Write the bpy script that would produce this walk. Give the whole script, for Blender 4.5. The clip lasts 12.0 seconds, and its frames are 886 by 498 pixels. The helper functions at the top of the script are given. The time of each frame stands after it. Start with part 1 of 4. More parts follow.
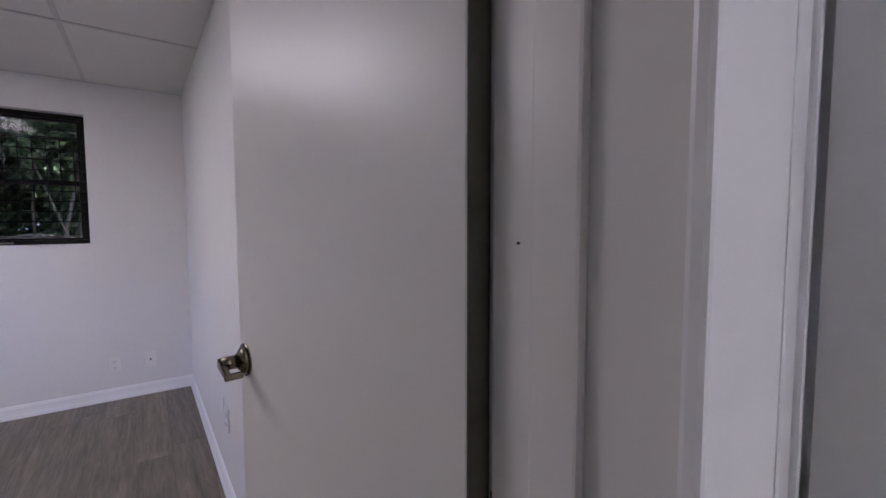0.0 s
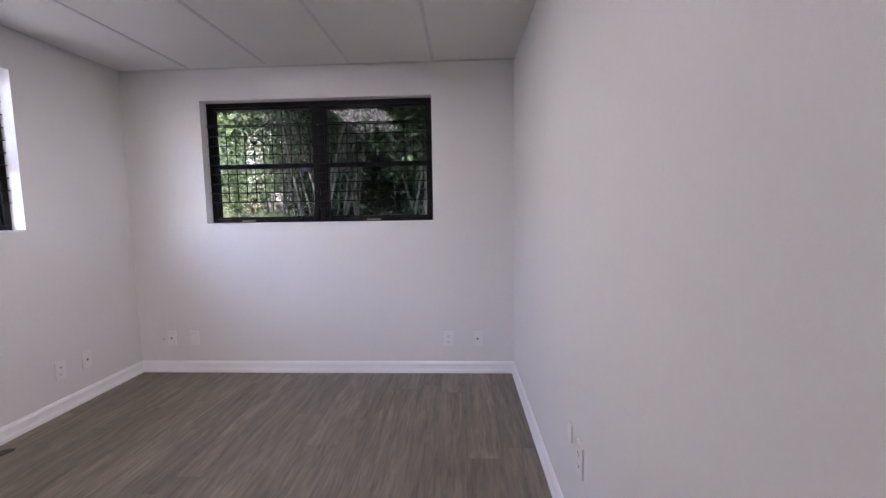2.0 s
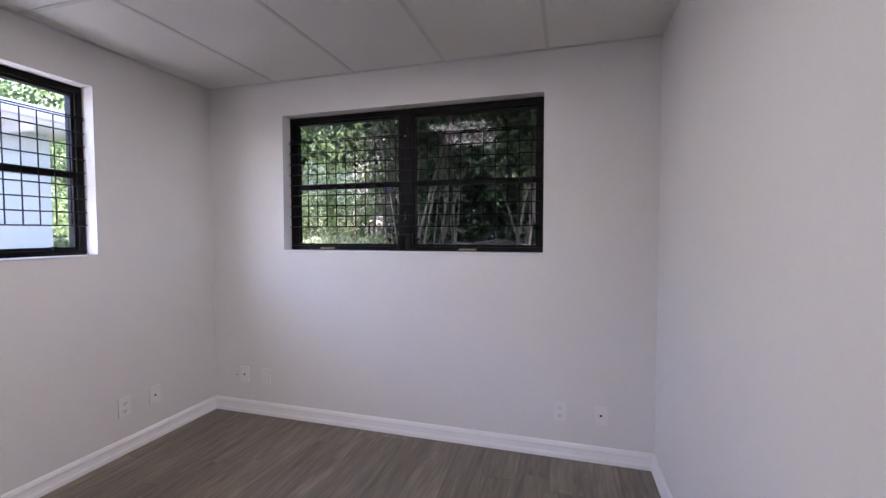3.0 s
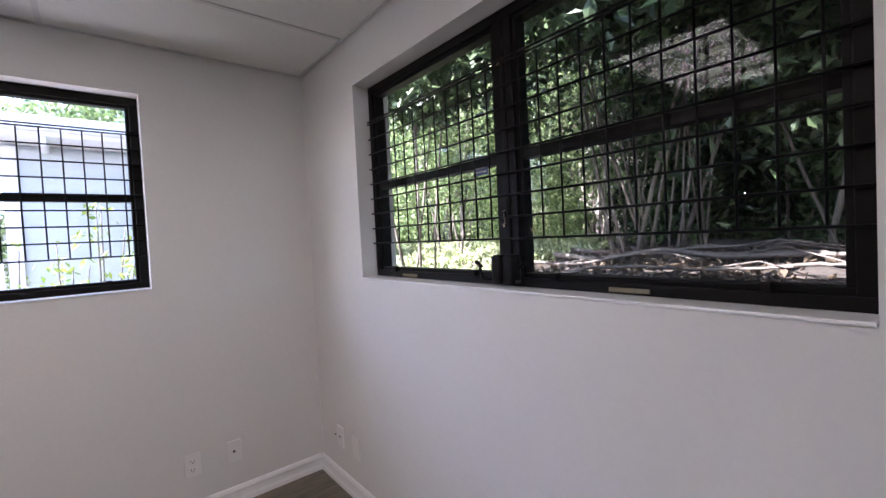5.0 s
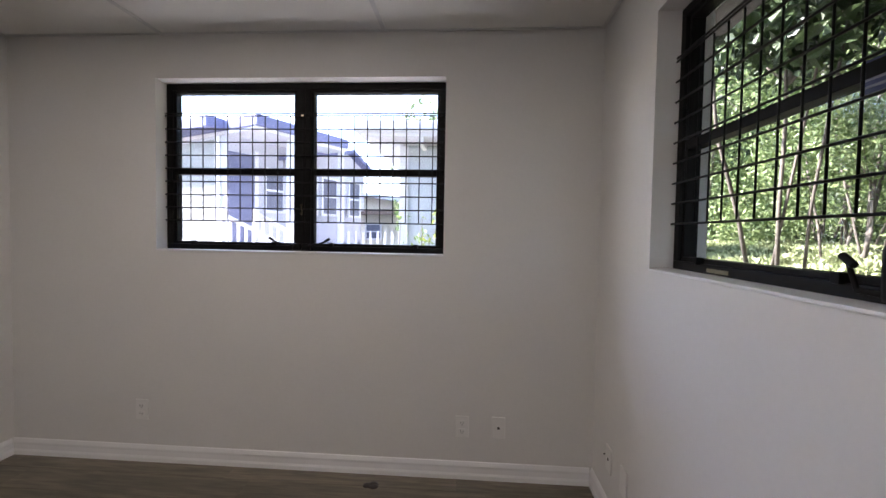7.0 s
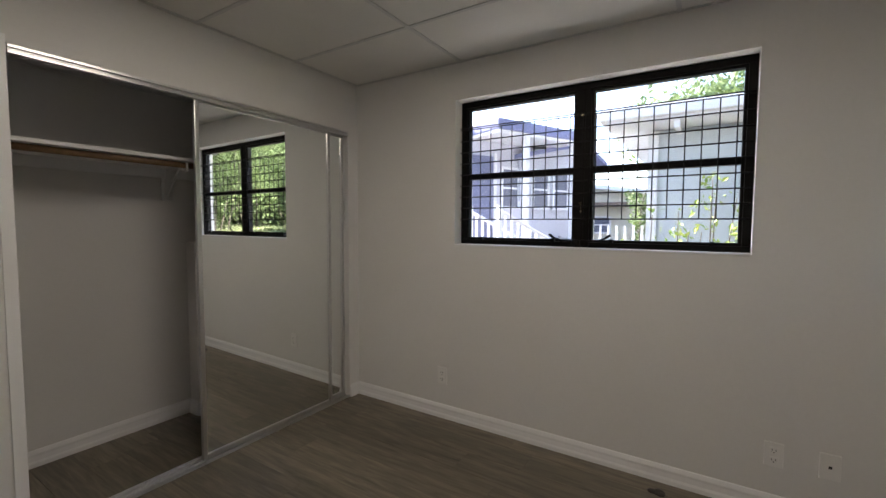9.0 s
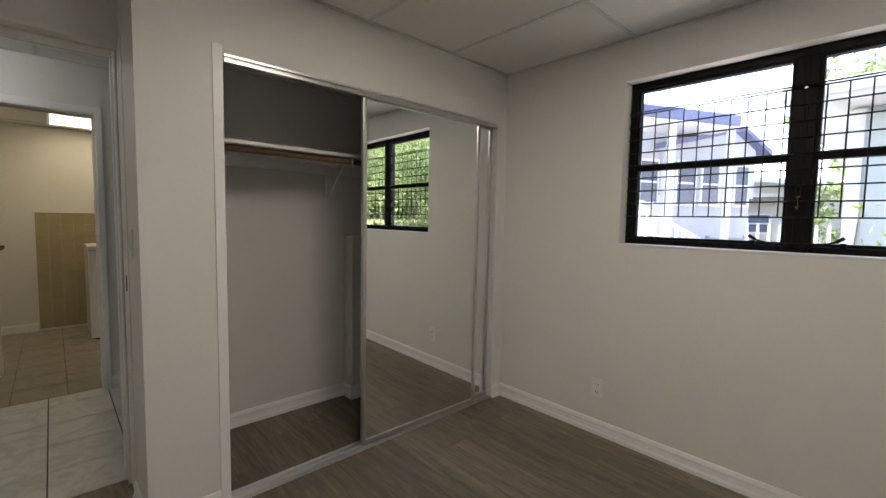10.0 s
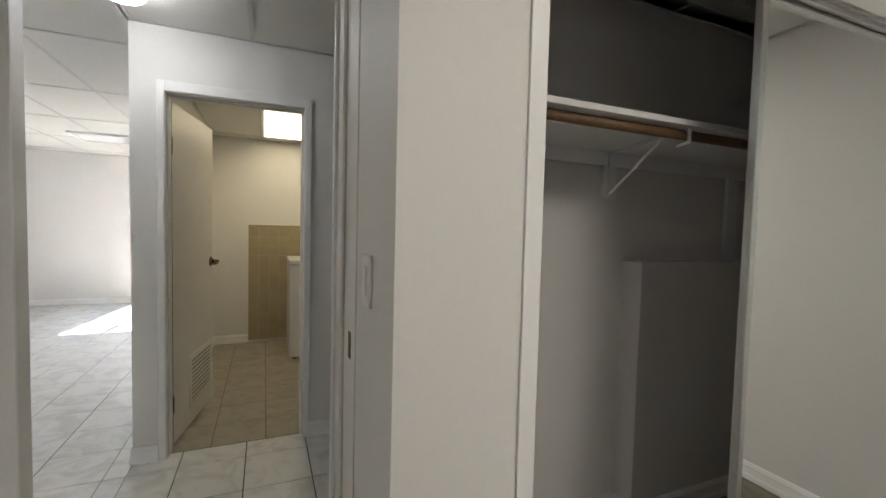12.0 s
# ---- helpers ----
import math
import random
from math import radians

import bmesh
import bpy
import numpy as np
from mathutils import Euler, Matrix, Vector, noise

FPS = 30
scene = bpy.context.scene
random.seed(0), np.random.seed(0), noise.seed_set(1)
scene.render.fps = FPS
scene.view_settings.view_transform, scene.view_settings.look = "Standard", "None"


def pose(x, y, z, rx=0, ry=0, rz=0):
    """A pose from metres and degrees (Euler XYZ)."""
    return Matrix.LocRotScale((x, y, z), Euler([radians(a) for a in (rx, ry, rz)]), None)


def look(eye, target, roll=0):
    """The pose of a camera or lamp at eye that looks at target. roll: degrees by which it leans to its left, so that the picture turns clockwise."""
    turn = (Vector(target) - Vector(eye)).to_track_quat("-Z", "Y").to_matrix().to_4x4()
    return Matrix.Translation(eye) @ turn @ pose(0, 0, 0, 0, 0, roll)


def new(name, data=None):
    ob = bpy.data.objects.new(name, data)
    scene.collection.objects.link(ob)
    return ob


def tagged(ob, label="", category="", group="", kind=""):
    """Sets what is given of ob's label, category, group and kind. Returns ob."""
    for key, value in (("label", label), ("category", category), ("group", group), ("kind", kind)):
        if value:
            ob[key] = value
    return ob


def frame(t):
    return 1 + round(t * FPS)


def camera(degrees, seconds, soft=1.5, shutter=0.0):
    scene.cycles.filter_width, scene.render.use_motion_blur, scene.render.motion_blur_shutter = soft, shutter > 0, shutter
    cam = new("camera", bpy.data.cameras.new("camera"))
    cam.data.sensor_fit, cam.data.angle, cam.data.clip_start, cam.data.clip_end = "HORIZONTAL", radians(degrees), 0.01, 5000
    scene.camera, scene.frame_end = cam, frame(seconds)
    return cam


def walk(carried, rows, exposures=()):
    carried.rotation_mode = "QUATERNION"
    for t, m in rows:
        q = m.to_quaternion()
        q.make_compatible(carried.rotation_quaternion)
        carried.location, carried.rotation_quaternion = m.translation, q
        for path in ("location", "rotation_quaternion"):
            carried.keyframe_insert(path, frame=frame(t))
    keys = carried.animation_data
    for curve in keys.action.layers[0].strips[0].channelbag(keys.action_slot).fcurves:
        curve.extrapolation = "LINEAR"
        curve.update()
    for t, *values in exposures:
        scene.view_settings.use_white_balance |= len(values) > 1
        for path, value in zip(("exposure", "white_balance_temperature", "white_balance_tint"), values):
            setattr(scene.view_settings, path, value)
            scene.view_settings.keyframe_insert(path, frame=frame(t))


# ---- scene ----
cam = camera(92.7, 12.0)
PATH = [
    (0, (0.19, -0.047, 1.348), (1.334, 1.588, 1.219), -0.1),
    (0.5, (0.203, 0.071, 1.341), (0.928, 1.93, 1.217), 0.3),
    (1, (0.174, 0.229, 1.322), (0.543, 2.189, 1.167), 0.2),
    (1.5, (0.121, 0.462, 1.300), (0.212, 2.449, 1.095), 0.0),
    (2, (0.074, 0.751, 1.278), (-0.023, 2.74, 1.088), -0.9),
    (2.5, (0.019, 1.067, 1.283), (-0.281, 3.04, 1.154), -0.6),
    (2.7, (-0.019, 1.203, 1.295), (-0.423, 3.159, 1.19), -0.2),
    (4.3, (0.017, 2.567, 1.371), (-1.206, 4.15, 1.353), -2.7),
    (4.5, (-0.007, 2.703, 1.377), (-1.32, 4.211, 1.344), -3.0),
    (5, (-0.071, 2.952, 1.373), (-1.614, 4.224, 1.31), -2.9),
    (5.5, (-0.182, 3.157, 1.353), (-1.965, 4.058, 1.248), -1.7),
    (6, (-0.326, 3.279, 1.351), (-2.256, 3.784, 1.214), -1.2),
    (6.5, (-0.368, 3.366, 1.332), (-2.363, 3.43, 1.202), -0.2),
    (6.7, (-0.352, 3.342, 1.307), (-2.349, 3.318, 1.202), 0.4),
    (8.3, (-0.196, 3.15, 1.299), (-2.068, 2.452, 1.215), 0.3),
    (8.5, (-0.181, 3.103, 1.312), (-2.005, 2.29, 1.211), 0.0),
    (9, (-0.145, 2.994, 1.319), (-1.832, 1.926, 1.202), 0.3),
    (9.5, (-0.115, 2.863, 1.328), (-1.636, 1.573, 1.191), 0.7),
    (10, (-0.091, 2.691, 1.32), (-1.447, 1.228, 1.175), 1.0),
    (10.5, (-0.143, 2.447, 1.315), (-1.36, 0.868, 1.16), 0.8),
    (11, (-0.171, 2.136, 1.309), (-1.189, 0.421, 1.158), 1.0),
    (11.5, (-0.14, 1.78, 1.308), (-1.021, -0.012, 1.196), 1.6),
    (12, (-0.125, 1.426, 1.313), (-0.902, -0.415, 1.218), 1.4),
]
EXPOSURES = [(0.0, 3.74, 5640, 34), (0.5, 3.93, 5610, 31), (1.0, 4.13, 5710, 32), (1.5, 4.08, 5760, 32), (2.0, 4.01, 5810, 32), (2.5, 3.96, 5810, 32), (4.5, 3.74, 5900, 29), (5.5, 3.64, 6050, 29), (6.5, 3.4, 6200, 26), (8.5, 2.99, 6680, 19), (10.0, 3.44, 6680, 17), (11.0, 3.73, 6530, 18), (12.0, 3.9, 6380, 16)]
walk(cam, [(t, look(eye, target, roll)) for t, eye, target, roll in PATH], EXPOSURES)


# ---- light ----
world = bpy.data.worlds.new("sky")
scene.world = world
world.use_nodes = True
_n = world.node_tree.nodes
_sky = _n.new("ShaderNodeTexSky")
_sky.sky_type = "NISHITA"
_sky.sun_disc = False
SUN_TO = Vector((-0.12, -1.0, 0.86)).normalized()
_sky.sun_elevation = math.asin(SUN_TO.z)
_sky.sun_rotation = math.atan2(SUN_TO.x, SUN_TO.y)
_n["Background"].inputs["Strength"].default_value = 0.15
world.node_tree.links.new(_sky.outputs["Color"], _n["Background"].inputs["Color"])
sun = new("sun", bpy.data.lights.new("sun", "SUN"))
sun.data.energy, sun.data.angle, sun.data.color = 4.0, radians(0.5), (1.0, 0.95, 0.88)
sun.matrix_world = look(SUN_TO * 30, (0, 0, 0))
PANEL_BEDROOM, PANEL_BATH, HALL_LAMP = 0.86, 0.31, 1.8


# ---- materials ----
def material(name, color, rough=0.6, metal=0.0, grain=0.0, grain_size=40.0, bump=0.0, bump_size=200.0, blotch=0.0, blotch_size=3.0, spec=0.5, each=0.0):
    m = bpy.data.materials.new(name)
    m.use_nodes = True
    nt = m.node_tree
    b = nt.nodes["Principled BSDF"]
    b.inputs["Roughness"].default_value, b.inputs["Metallic"].default_value = rough, metal
    b.inputs["Specular IOR Level"].default_value = spec
    b.inputs["Base Color"].default_value = (*color, 1)
    geo = nt.nodes.new("ShaderNodeNewGeometry")
    out = None

    def noise_at(size, detail=4.0):
        t = nt.nodes.new("ShaderNodeTexNoise")
        t.inputs["Scale"].default_value, t.inputs["Detail"].default_value = size, detail
        nt.links.new(geo.outputs["Position"], t.inputs["Vector"])
        return t.outputs["Fac"]

    def factor(value, amount):
        r = nt.nodes.new("ShaderNodeMapRange")
        r.inputs["From Min"].default_value, r.inputs["From Max"].default_value = 0.25, 0.75
        r.inputs["To Min"].default_value, r.inputs["To Max"].default_value = 1 - amount, 1 + amount
        nt.links.new(value, r.inputs["Value"])
        return r.outputs["Result"]

    gains = []
    if grain:
        gains.append(factor(noise_at(grain_size), grain))
    if blotch:
        gains.append(factor(noise_at(blotch_size, 3.0), blotch))
    if each:
        info = nt.nodes.new("ShaderNodeObjectInfo")
        gains.append(factor(info.outputs["Random"], each))
    for g in gains:
        v = nt.nodes.new("ShaderNodeVectorMath")
        v.operation = "SCALE"
        if out is None:
            v.inputs[0].default_value = color
        else:
            nt.links.new(out, v.inputs[0])
        nt.links.new(g, v.inputs["Scale"])
        out = v.outputs["Vector"]
    if out is not None:
        nt.links.new(out, b.inputs["Base Color"])
    if bump:
        bp = nt.nodes.new("ShaderNodeBump")
        bp.inputs["Strength"].default_value, bp.inputs["Distance"].default_value = bump, 0.002
        nt.links.new(noise_at(bump_size), bp.inputs["Height"])
        nt.links.new(bp.outputs["Normal"], b.inputs["Normal"])
    return m


def glowing(name, color, strength):
    m = bpy.data.materials.new(name)
    m.use_nodes = True
    b = m.node_tree.nodes["Principled BSDF"]
    b.inputs["Base Color"].default_value = (0.8, 0.8, 0.8, 1)
    b.inputs["Emission Color"].default_value = (*color, 1)
    b.inputs["Emission Strength"].default_value = strength
    return m


def glass_material(name, gloss):
    m = bpy.data.materials.new(name)
    m.use_nodes = True
    nt = m.node_tree
    nt.nodes.remove(nt.nodes["Principled BSDF"])
    clear, shine, mix = nt.nodes.new("ShaderNodeBsdfTransparent"), nt.nodes.new("ShaderNodeBsdfGlossy"), nt.nodes.new("ShaderNodeMixShader")
    clear.inputs["Color"].default_value = (0.93, 0.95, 0.95, 1)
    shine.inputs["Roughness"].default_value = 0.02
    mix.inputs["Fac"].default_value = gloss
    nt.links.new(clear.outputs[0], mix.inputs[1])
    nt.links.new(shine.outputs[0], mix.inputs[2])
    nt.links.new(mix.outputs[0], nt.nodes["Material Output"].inputs["Surface"])
    return m


def plank_material(name):
    m = bpy.data.materials.new(name)
    m.use_nodes = True
    nt = m.node_tree
    b = nt.nodes["Principled BSDF"]
    geo, info = nt.nodes.new("ShaderNodeNewGeometry"), nt.nodes.new("ShaderNodeObjectInfo")
    shift = nt.nodes.new("ShaderNodeVectorMath")
    shift.operation = "MULTIPLY_ADD"
    shift.inputs[1].default_value = (37, 53, 11)
    nt.links.new(info.outputs["Random"], shift.inputs[0])
    nt.links.new(geo.outputs["Position"], shift.inputs[2])
    stretch = nt.nodes.new("ShaderNodeMapping")
    stretch.inputs["Scale"].default_value = (1.0, 0.09, 1.0)
    nt.links.new(shift.outputs["Vector"], stretch.inputs["Vector"])
    fine, wide = nt.nodes.new("ShaderNodeTexNoise"), nt.nodes.new("ShaderNodeTexNoise")
    fine.inputs["Scale"].default_value, fine.inputs["Detail"].default_value, fine.inputs["Distortion"].default_value = 60, 8, 0.6
    wide.inputs["Scale"].default_value, wide.inputs["Detail"].default_value, wide.inputs["Distortion"].default_value = 14, 5, 1.2
    nt.links.new(stretch.outputs["Vector"], fine.inputs["Vector"])
    nt.links.new(stretch.outputs["Vector"], wide.inputs["Vector"])
    add = nt.nodes.new("ShaderNodeMix")
    add.inputs["Factor"].default_value = 0.5
    nt.links.new(fine.outputs["Fac"], add.inputs["A"])
    nt.links.new(wide.outputs["Fac"], add.inputs["B"])
    ramp = nt.nodes.new("ShaderNodeValToRGB")
    r = ramp.color_ramp
    r.elements[0].position, r.elements[0].color = 0.32, (0.078, 0.067, 0.049, 1)
    r.elements[1].position, r.elements[1].color = 0.68, (0.236, 0.204, 0.152, 1)
    mid = r.elements.new(0.5)
    mid.color = (0.152, 0.131, 0.097, 1)
    nt.links.new(add.outputs["Result"], ramp.inputs["Fac"])
    gain = nt.nodes.new("ShaderNodeMapRange")
    gain.inputs["To Min"].default_value, gain.inputs["To Max"].default_value = 0.86, 1.14
    nt.links.new(info.outputs["Random"], gain.inputs["Value"])
    v = nt.nodes.new("ShaderNodeVectorMath")
    v.operation = "SCALE"
    nt.links.new(ramp.outputs["Color"], v.inputs[0])
    nt.links.new(gain.outputs["Result"], v.inputs["Scale"])
    nt.links.new(v.outputs["Vector"], b.inputs["Base Color"])
    b.inputs["Roughness"].default_value = 0.42
    bp = nt.nodes.new("ShaderNodeBump")
    bp.inputs["Strength"].default_value, bp.inputs["Distance"].default_value = 0.25, 0.001
    nt.links.new(add.outputs["Result"], bp.inputs["Height"])
    nt.links.new(bp.outputs["Normal"], b.inputs["Normal"])
    return m


def marble_material(name, base, vein, rough):
    m = bpy.data.materials.new(name)
    m.use_nodes = True
    nt = m.node_tree
    b = nt.nodes["Principled BSDF"]
    geo, info = nt.nodes.new("ShaderNodeNewGeometry"), nt.nodes.new("ShaderNodeObjectInfo")
    shift = nt.nodes.new("ShaderNodeVectorMath")
    shift.operation = "MULTIPLY_ADD"
    shift.inputs[1].default_value = (17, 29, 7)
    nt.links.new(info.outputs["Random"], shift.inputs[0])
    nt.links.new(geo.outputs["Position"], shift.inputs[2])
    tex = nt.nodes.new("ShaderNodeTexNoise")
    tex.inputs["Scale"].default_value, tex.inputs["Detail"].default_value, tex.inputs["Distortion"].default_value = 5, 7, 1.8
    nt.links.new(shift.outputs["Vector"], tex.inputs["Vector"])
    ramp = nt.nodes.new("ShaderNodeValToRGB")
    r = ramp.color_ramp
    r.elements[0].position, r.elements[0].color = 0.36, (*vein, 1)
    r.elements[1].position, r.elements[1].color = 0.56, (*base, 1)
    nt.links.new(tex.outputs["Fac"], ramp.inputs["Fac"])
    nt.links.new(ramp.outputs["Color"], b.inputs["Base Color"])
    b.inputs["Roughness"].default_value = rough
    return m


def leaf_material(name, dark, light):
    m = bpy.data.materials.new(name)
    m.use_nodes = True
    nt = m.node_tree
    b = nt.nodes["Principled BSDF"]
    geo = nt.nodes.new("ShaderNodeNewGeometry")
    ramp = nt.nodes.new("ShaderNodeValToRGB")
    ramp.color_ramp.elements[0].color, ramp.color_ramp.elements[1].color = (*dark, 1), (*light, 1)
    nt.links.new(geo.outputs["Random Per Island"], ramp.inputs["Fac"])
    nt.links.new(ramp.outputs["Color"], b.inputs["Base Color"])
    b.inputs["Roughness"].default_value = 0.5
    thin, mix = nt.nodes.new("ShaderNodeBsdfTranslucent"), nt.nodes.new("ShaderNodeMixShader")
    nt.links.new(ramp.outputs["Color"], thin.inputs["Color"])
    mix.inputs["Fac"].default_value = 0.25
    nt.links.new(b.outputs[0], mix.inputs[1])
    nt.links.new(thin.outputs[0], mix.inputs[2])
    nt.links.new(mix.outputs[0], nt.nodes["Material Output"].inputs["Surface"])
    return m


WALL = material("wall_paint", (0.765, 0.755, 0.735), 0.55, blotch=0.025, blotch_size=1.3, grain=0.012, grain_size=60, bump=0.12, bump_size=260)
TRIM = material("trim_paint", (0.87, 0.87, 0.87), 0.32, blotch=0.02, blotch_size=4)
DOOR_PAINT = material("door_paint", (0.80, 0.785, 0.75), 0.37, blotch=0.025, blotch_size=1.6, bump=0.06, bump_size=120)
CEIL_TILE = material("ceiling_tile", (0.74, 0.73, 0.69), 0.9, blotch=0.03, blotch_size=2, grain=0.05, grain_size=300, bump=0.5, bump_size=420)
CEIL_BAR = material("ceiling_bar", (0.60, 0.60, 0.58), 0.5, blotch=0.06, blotch_size=6)
FRAME = material("window_frame_paint", (0.0055, 0.005, 0.005), 0.5, grain=0.2, grain_size=30, spec=0.15)
BAR = material("grille_steel", (0.005, 0.005, 0.0055), 0.5, spec=0.2)
GLASS = glass_material("window_glass", 0.010)
PLANK = plank_material("vinyl_plank")
SUBFLOOR = material("subfloor", (0.05, 0.045, 0.04), 0.8, grain=0.2)
# The beige carries the bathroom's warm, dimmer light in the tile colour.
BATH_TILE = marble_material("bath_floor_tile", (0.37, 0.335, 0.27), (0.31, 0.28, 0.22), 0.22)
BATH_GROUT = material("bath_grout", (0.13, 0.11, 0.085), 0.9, grain=0.1)
MARBLE = marble_material("marble_tile", (0.70, 0.70, 0.67), (0.58, 0.58, 0.545), 0.14)
GROUT = material("grout", (0.06, 0.06, 0.056), 0.9, grain=0.2)
ALU = material("aluminium", (0.68, 0.68, 0.68), 0.3, metal=1.0, grain=0.06, grain_size=90)
MIRROR = material("mirror_glass", (0.84, 0.86, 0.85), 0.015, metal=1.0)
NICKEL = material("antique_nickel", (0.22, 0.195, 0.14), 0.24, metal=1.0, grain=0.1)
CHROME = material("chrome", (0.75, 0.75, 0.75), 0.15, metal=1.0)
PLASTIC = material("outlet_plastic", (0.82, 0.81, 0.79), 0.35, grain=0.01)
SLOT = material("dark_slot", (0.02, 0.02, 0.02), 0.6)
WOOD_ROD = material("rod_wood", (0.17, 0.095, 0.045), 0.5, grain=0.2, grain_size=50)
BEIGE_TILE = material("beige_wall_tile", (0.42, 0.355, 0.22), 0.25, each=0.03, blotch=0.05, blotch_size=10)
APPLIANCE = material("white_enamel", (0.78, 0.78, 0.76), 0.25, grain=0.01)
# Dark tone for the painted shade in hinge gaps, also for a nail.
GAP_SHADE_AND_NAIL = material("gap_shade_and_nail", (0.10, 0.098, 0.082), 0.7, grain=0.2)
VENT_BACK = material("vent_backing", (0.42, 0.40, 0.35), 0.8, grain=0.05)
STAIN = material("floor_stain", (0.03, 0.022, 0.018), 0.5, grain=0.3)


# ---- building tools ----
def box(bm, x0, x1, y0, y1, z0, z1, bevel=0.0, mat=0):
    made = bmesh.ops.create_cube(bm, size=1.0, matrix=Matrix.Translation(((x0 + x1) / 2, (y0 + y1) / 2, (z0 + z1) / 2)) @ Matrix.Diagonal((x1 - x0, y1 - y0, z1 - z0, 1)))
    faces = list({f for v in made["verts"] for f in v.link_faces})
    for f in faces:
        f.material_index = mat
    if bevel:
        edges = list({e for v in made["verts"] for e in v.link_edges})
        bmesh.ops.bevel(bm, geom=edges, offset=bevel, segments=2, profile=0.6, affect="EDGES", clamp_overlap=True)
    return made


def rod(bm, p0, p1, r0, r1=None, n=10):
    p0, p1 = Vector(p0), Vector(p1)
    d = p1 - p0
    m = Matrix.Translation((p0 + p1) / 2) @ d.to_track_quat("Z", "Y").to_matrix().to_4x4()
    return bmesh.ops.create_cone(bm, cap_ends=True, segments=n, radius1=r0, radius2=r0 if r1 is None else r1, depth=d.length, matrix=m)


def mesh_of(name, bm, mats, smooth=False):
    me = bpy.data.meshes.new(name)
    bmesh.ops.recalc_face_normals(bm, faces=bm.faces[:])
    bm.to_mesh(me)
    bm.free()
    for m in mats if isinstance(mats, (list, tuple)) else [mats]:
        me.materials.append(m)
    if smooth:
        for p in me.polygons:
            p.use_smooth = True
    return me


def part(name, bm, mats, parent, label="", smooth=False):
    ob = new(name, mesh_of(name, bm, mats, smooth))
    ob.parent = parent
    return tagged(ob, label)


def thing(name, label, category, bm=None, mats=None, m=None, group="", kind="", smooth=False):
    ob = new(name, mesh_of(name, bm, mats, smooth) if bm else None)
    if m is not None:
        ob.matrix_world = m
    return tagged(ob, label, category, group, kind)


def boxed(name, mats, parent, *dims, bevel=0.0, label=""):
    bm = bmesh.new()
    box(bm, *dims, bevel=bevel)
    return part(name, bm, mats, parent, label)


def wall(name, axis, a0, a1, c0, c1, z0, z1, holes=(), label="", m=None, mat=None):
    """A wall that runs along an axis from a0 to a1, c0 to c1 thick, with openings (from, to, bottom, top)."""
    bm = bmesh.new()
    us = sorted({a0, a1, *[h[0] for h in holes], *[h[1] for h in holes]})
    for u0, u1 in zip(us, us[1:]):
        cuts = sorted((h[2], h[3]) for h in holes if h[0] <= u0 + 1e-6 and h[1] >= u1 - 1e-6)
        low = z0
        for h0, h1 in cuts + [(z1, z1)]:
            if h0 > low + 1e-6:
                box(bm, *((u0, u1, c0, c1) if axis == "x" else (c0, c1, u0, u1)), low, h0)
            low = max(low, h1)
    ob = thing(name, label or "smooth white painted plaster wall", "wall", bm, mat or WALL, m, kind="structure")
    return ob


# ---- plan ----
NORTH, WEST, CLOSET, CEIL = 3.957, -2.537, 0.705, 2.348
EAST_N, EAST_S = 0.456, 0.497
ALCOVE, BACK, HALL_E = -0.337, -0.05, 0.53
JAMB_E, JAMB_W, DOOR_Y0, DOOR_Y1 = 0.487, -0.334, 0.06, 0.285
HALL_S, LIVING_E, LIVING_S = -1.272, 3.3, -6.8
CHASE_X, CHASE_Y = -1.652, 0.060
WIN_Z0, WIN_Z1 = 1.184, 2.118
NWIN, WWIN = (-1.918, -0.153), (1.570, 3.156)
BATH_X0, BATH_X1, BATH_DOOR_X0, BATH_DOOR_X1 = -1.6, 0.395, -0.340, 0.368
BATH_S, BATH_CEIL = -3.7, 2.24

wall("wall_north", "x", WEST - 0.2, 0.75, NORTH, NORTH + 0.2, -0.05, CEIL + 0.15, [(*NWIN, WIN_Z0, WIN_Z1)])
wall("wall_west", "y", -1.2, NORTH, WEST - 0.2, WEST, -0.05, CEIL + 0.15, [(*WWIN, WIN_Z0, WIN_Z1)])
turn = math.degrees(math.atan2(EAST_S - EAST_N, NORTH - DOOR_Y1))
wall("wall_east", "y", -3.68, 0.0, 0.0, 0.15, -0.05, CEIL + 0.15, m=pose(EAST_N, NORTH, 0, 0, 0, turn))
wall("wall_closet", "x", WEST, ALCOVE, CLOSET - 0.11, CLOSET, -0.05, CEIL + 0.15, [(-2.439, -0.645, -0.05, 2.0)])
wall("wall_alcove", "y", DOOR_Y1, CLOSET - 0.11, -0.43, ALCOVE, -0.05, CEIL + 0.15)
wall("wall_door", "x", -0.42, 0.66, DOOR_Y0 + 0.015, DOOR_Y1, -0.05, CEIL + 0.15, [(JAMB_W - 0.0195, JAMB_E + 0.0195, -0.05, 2.0745)])
wall("wall_hall_return", "y", -0.50, DOOR_Y0 - 0.003, 0.64, 0.74, -0.05, CEIL + 0.15)
wall("wall_closet_back", "x", WEST, -0.42, BACK - 0.12, BACK, -0.05, CEIL + 0.15)
wall("wall_living_north", "x", 0.66, LIVING_E, DOOR_Y0 + 0.015, DOOR_Y1, -0.05, CEIL + 0.15)
wall("wall_bath_front", "x", WEST, HALL_E, HALL_S - 0.12, HALL_S, -0.05, CEIL + 0.15, [(BATH_DOOR_X0 - 0.02, BATH_DOOR_X1 + 0.02, -0.05, 2.055)])
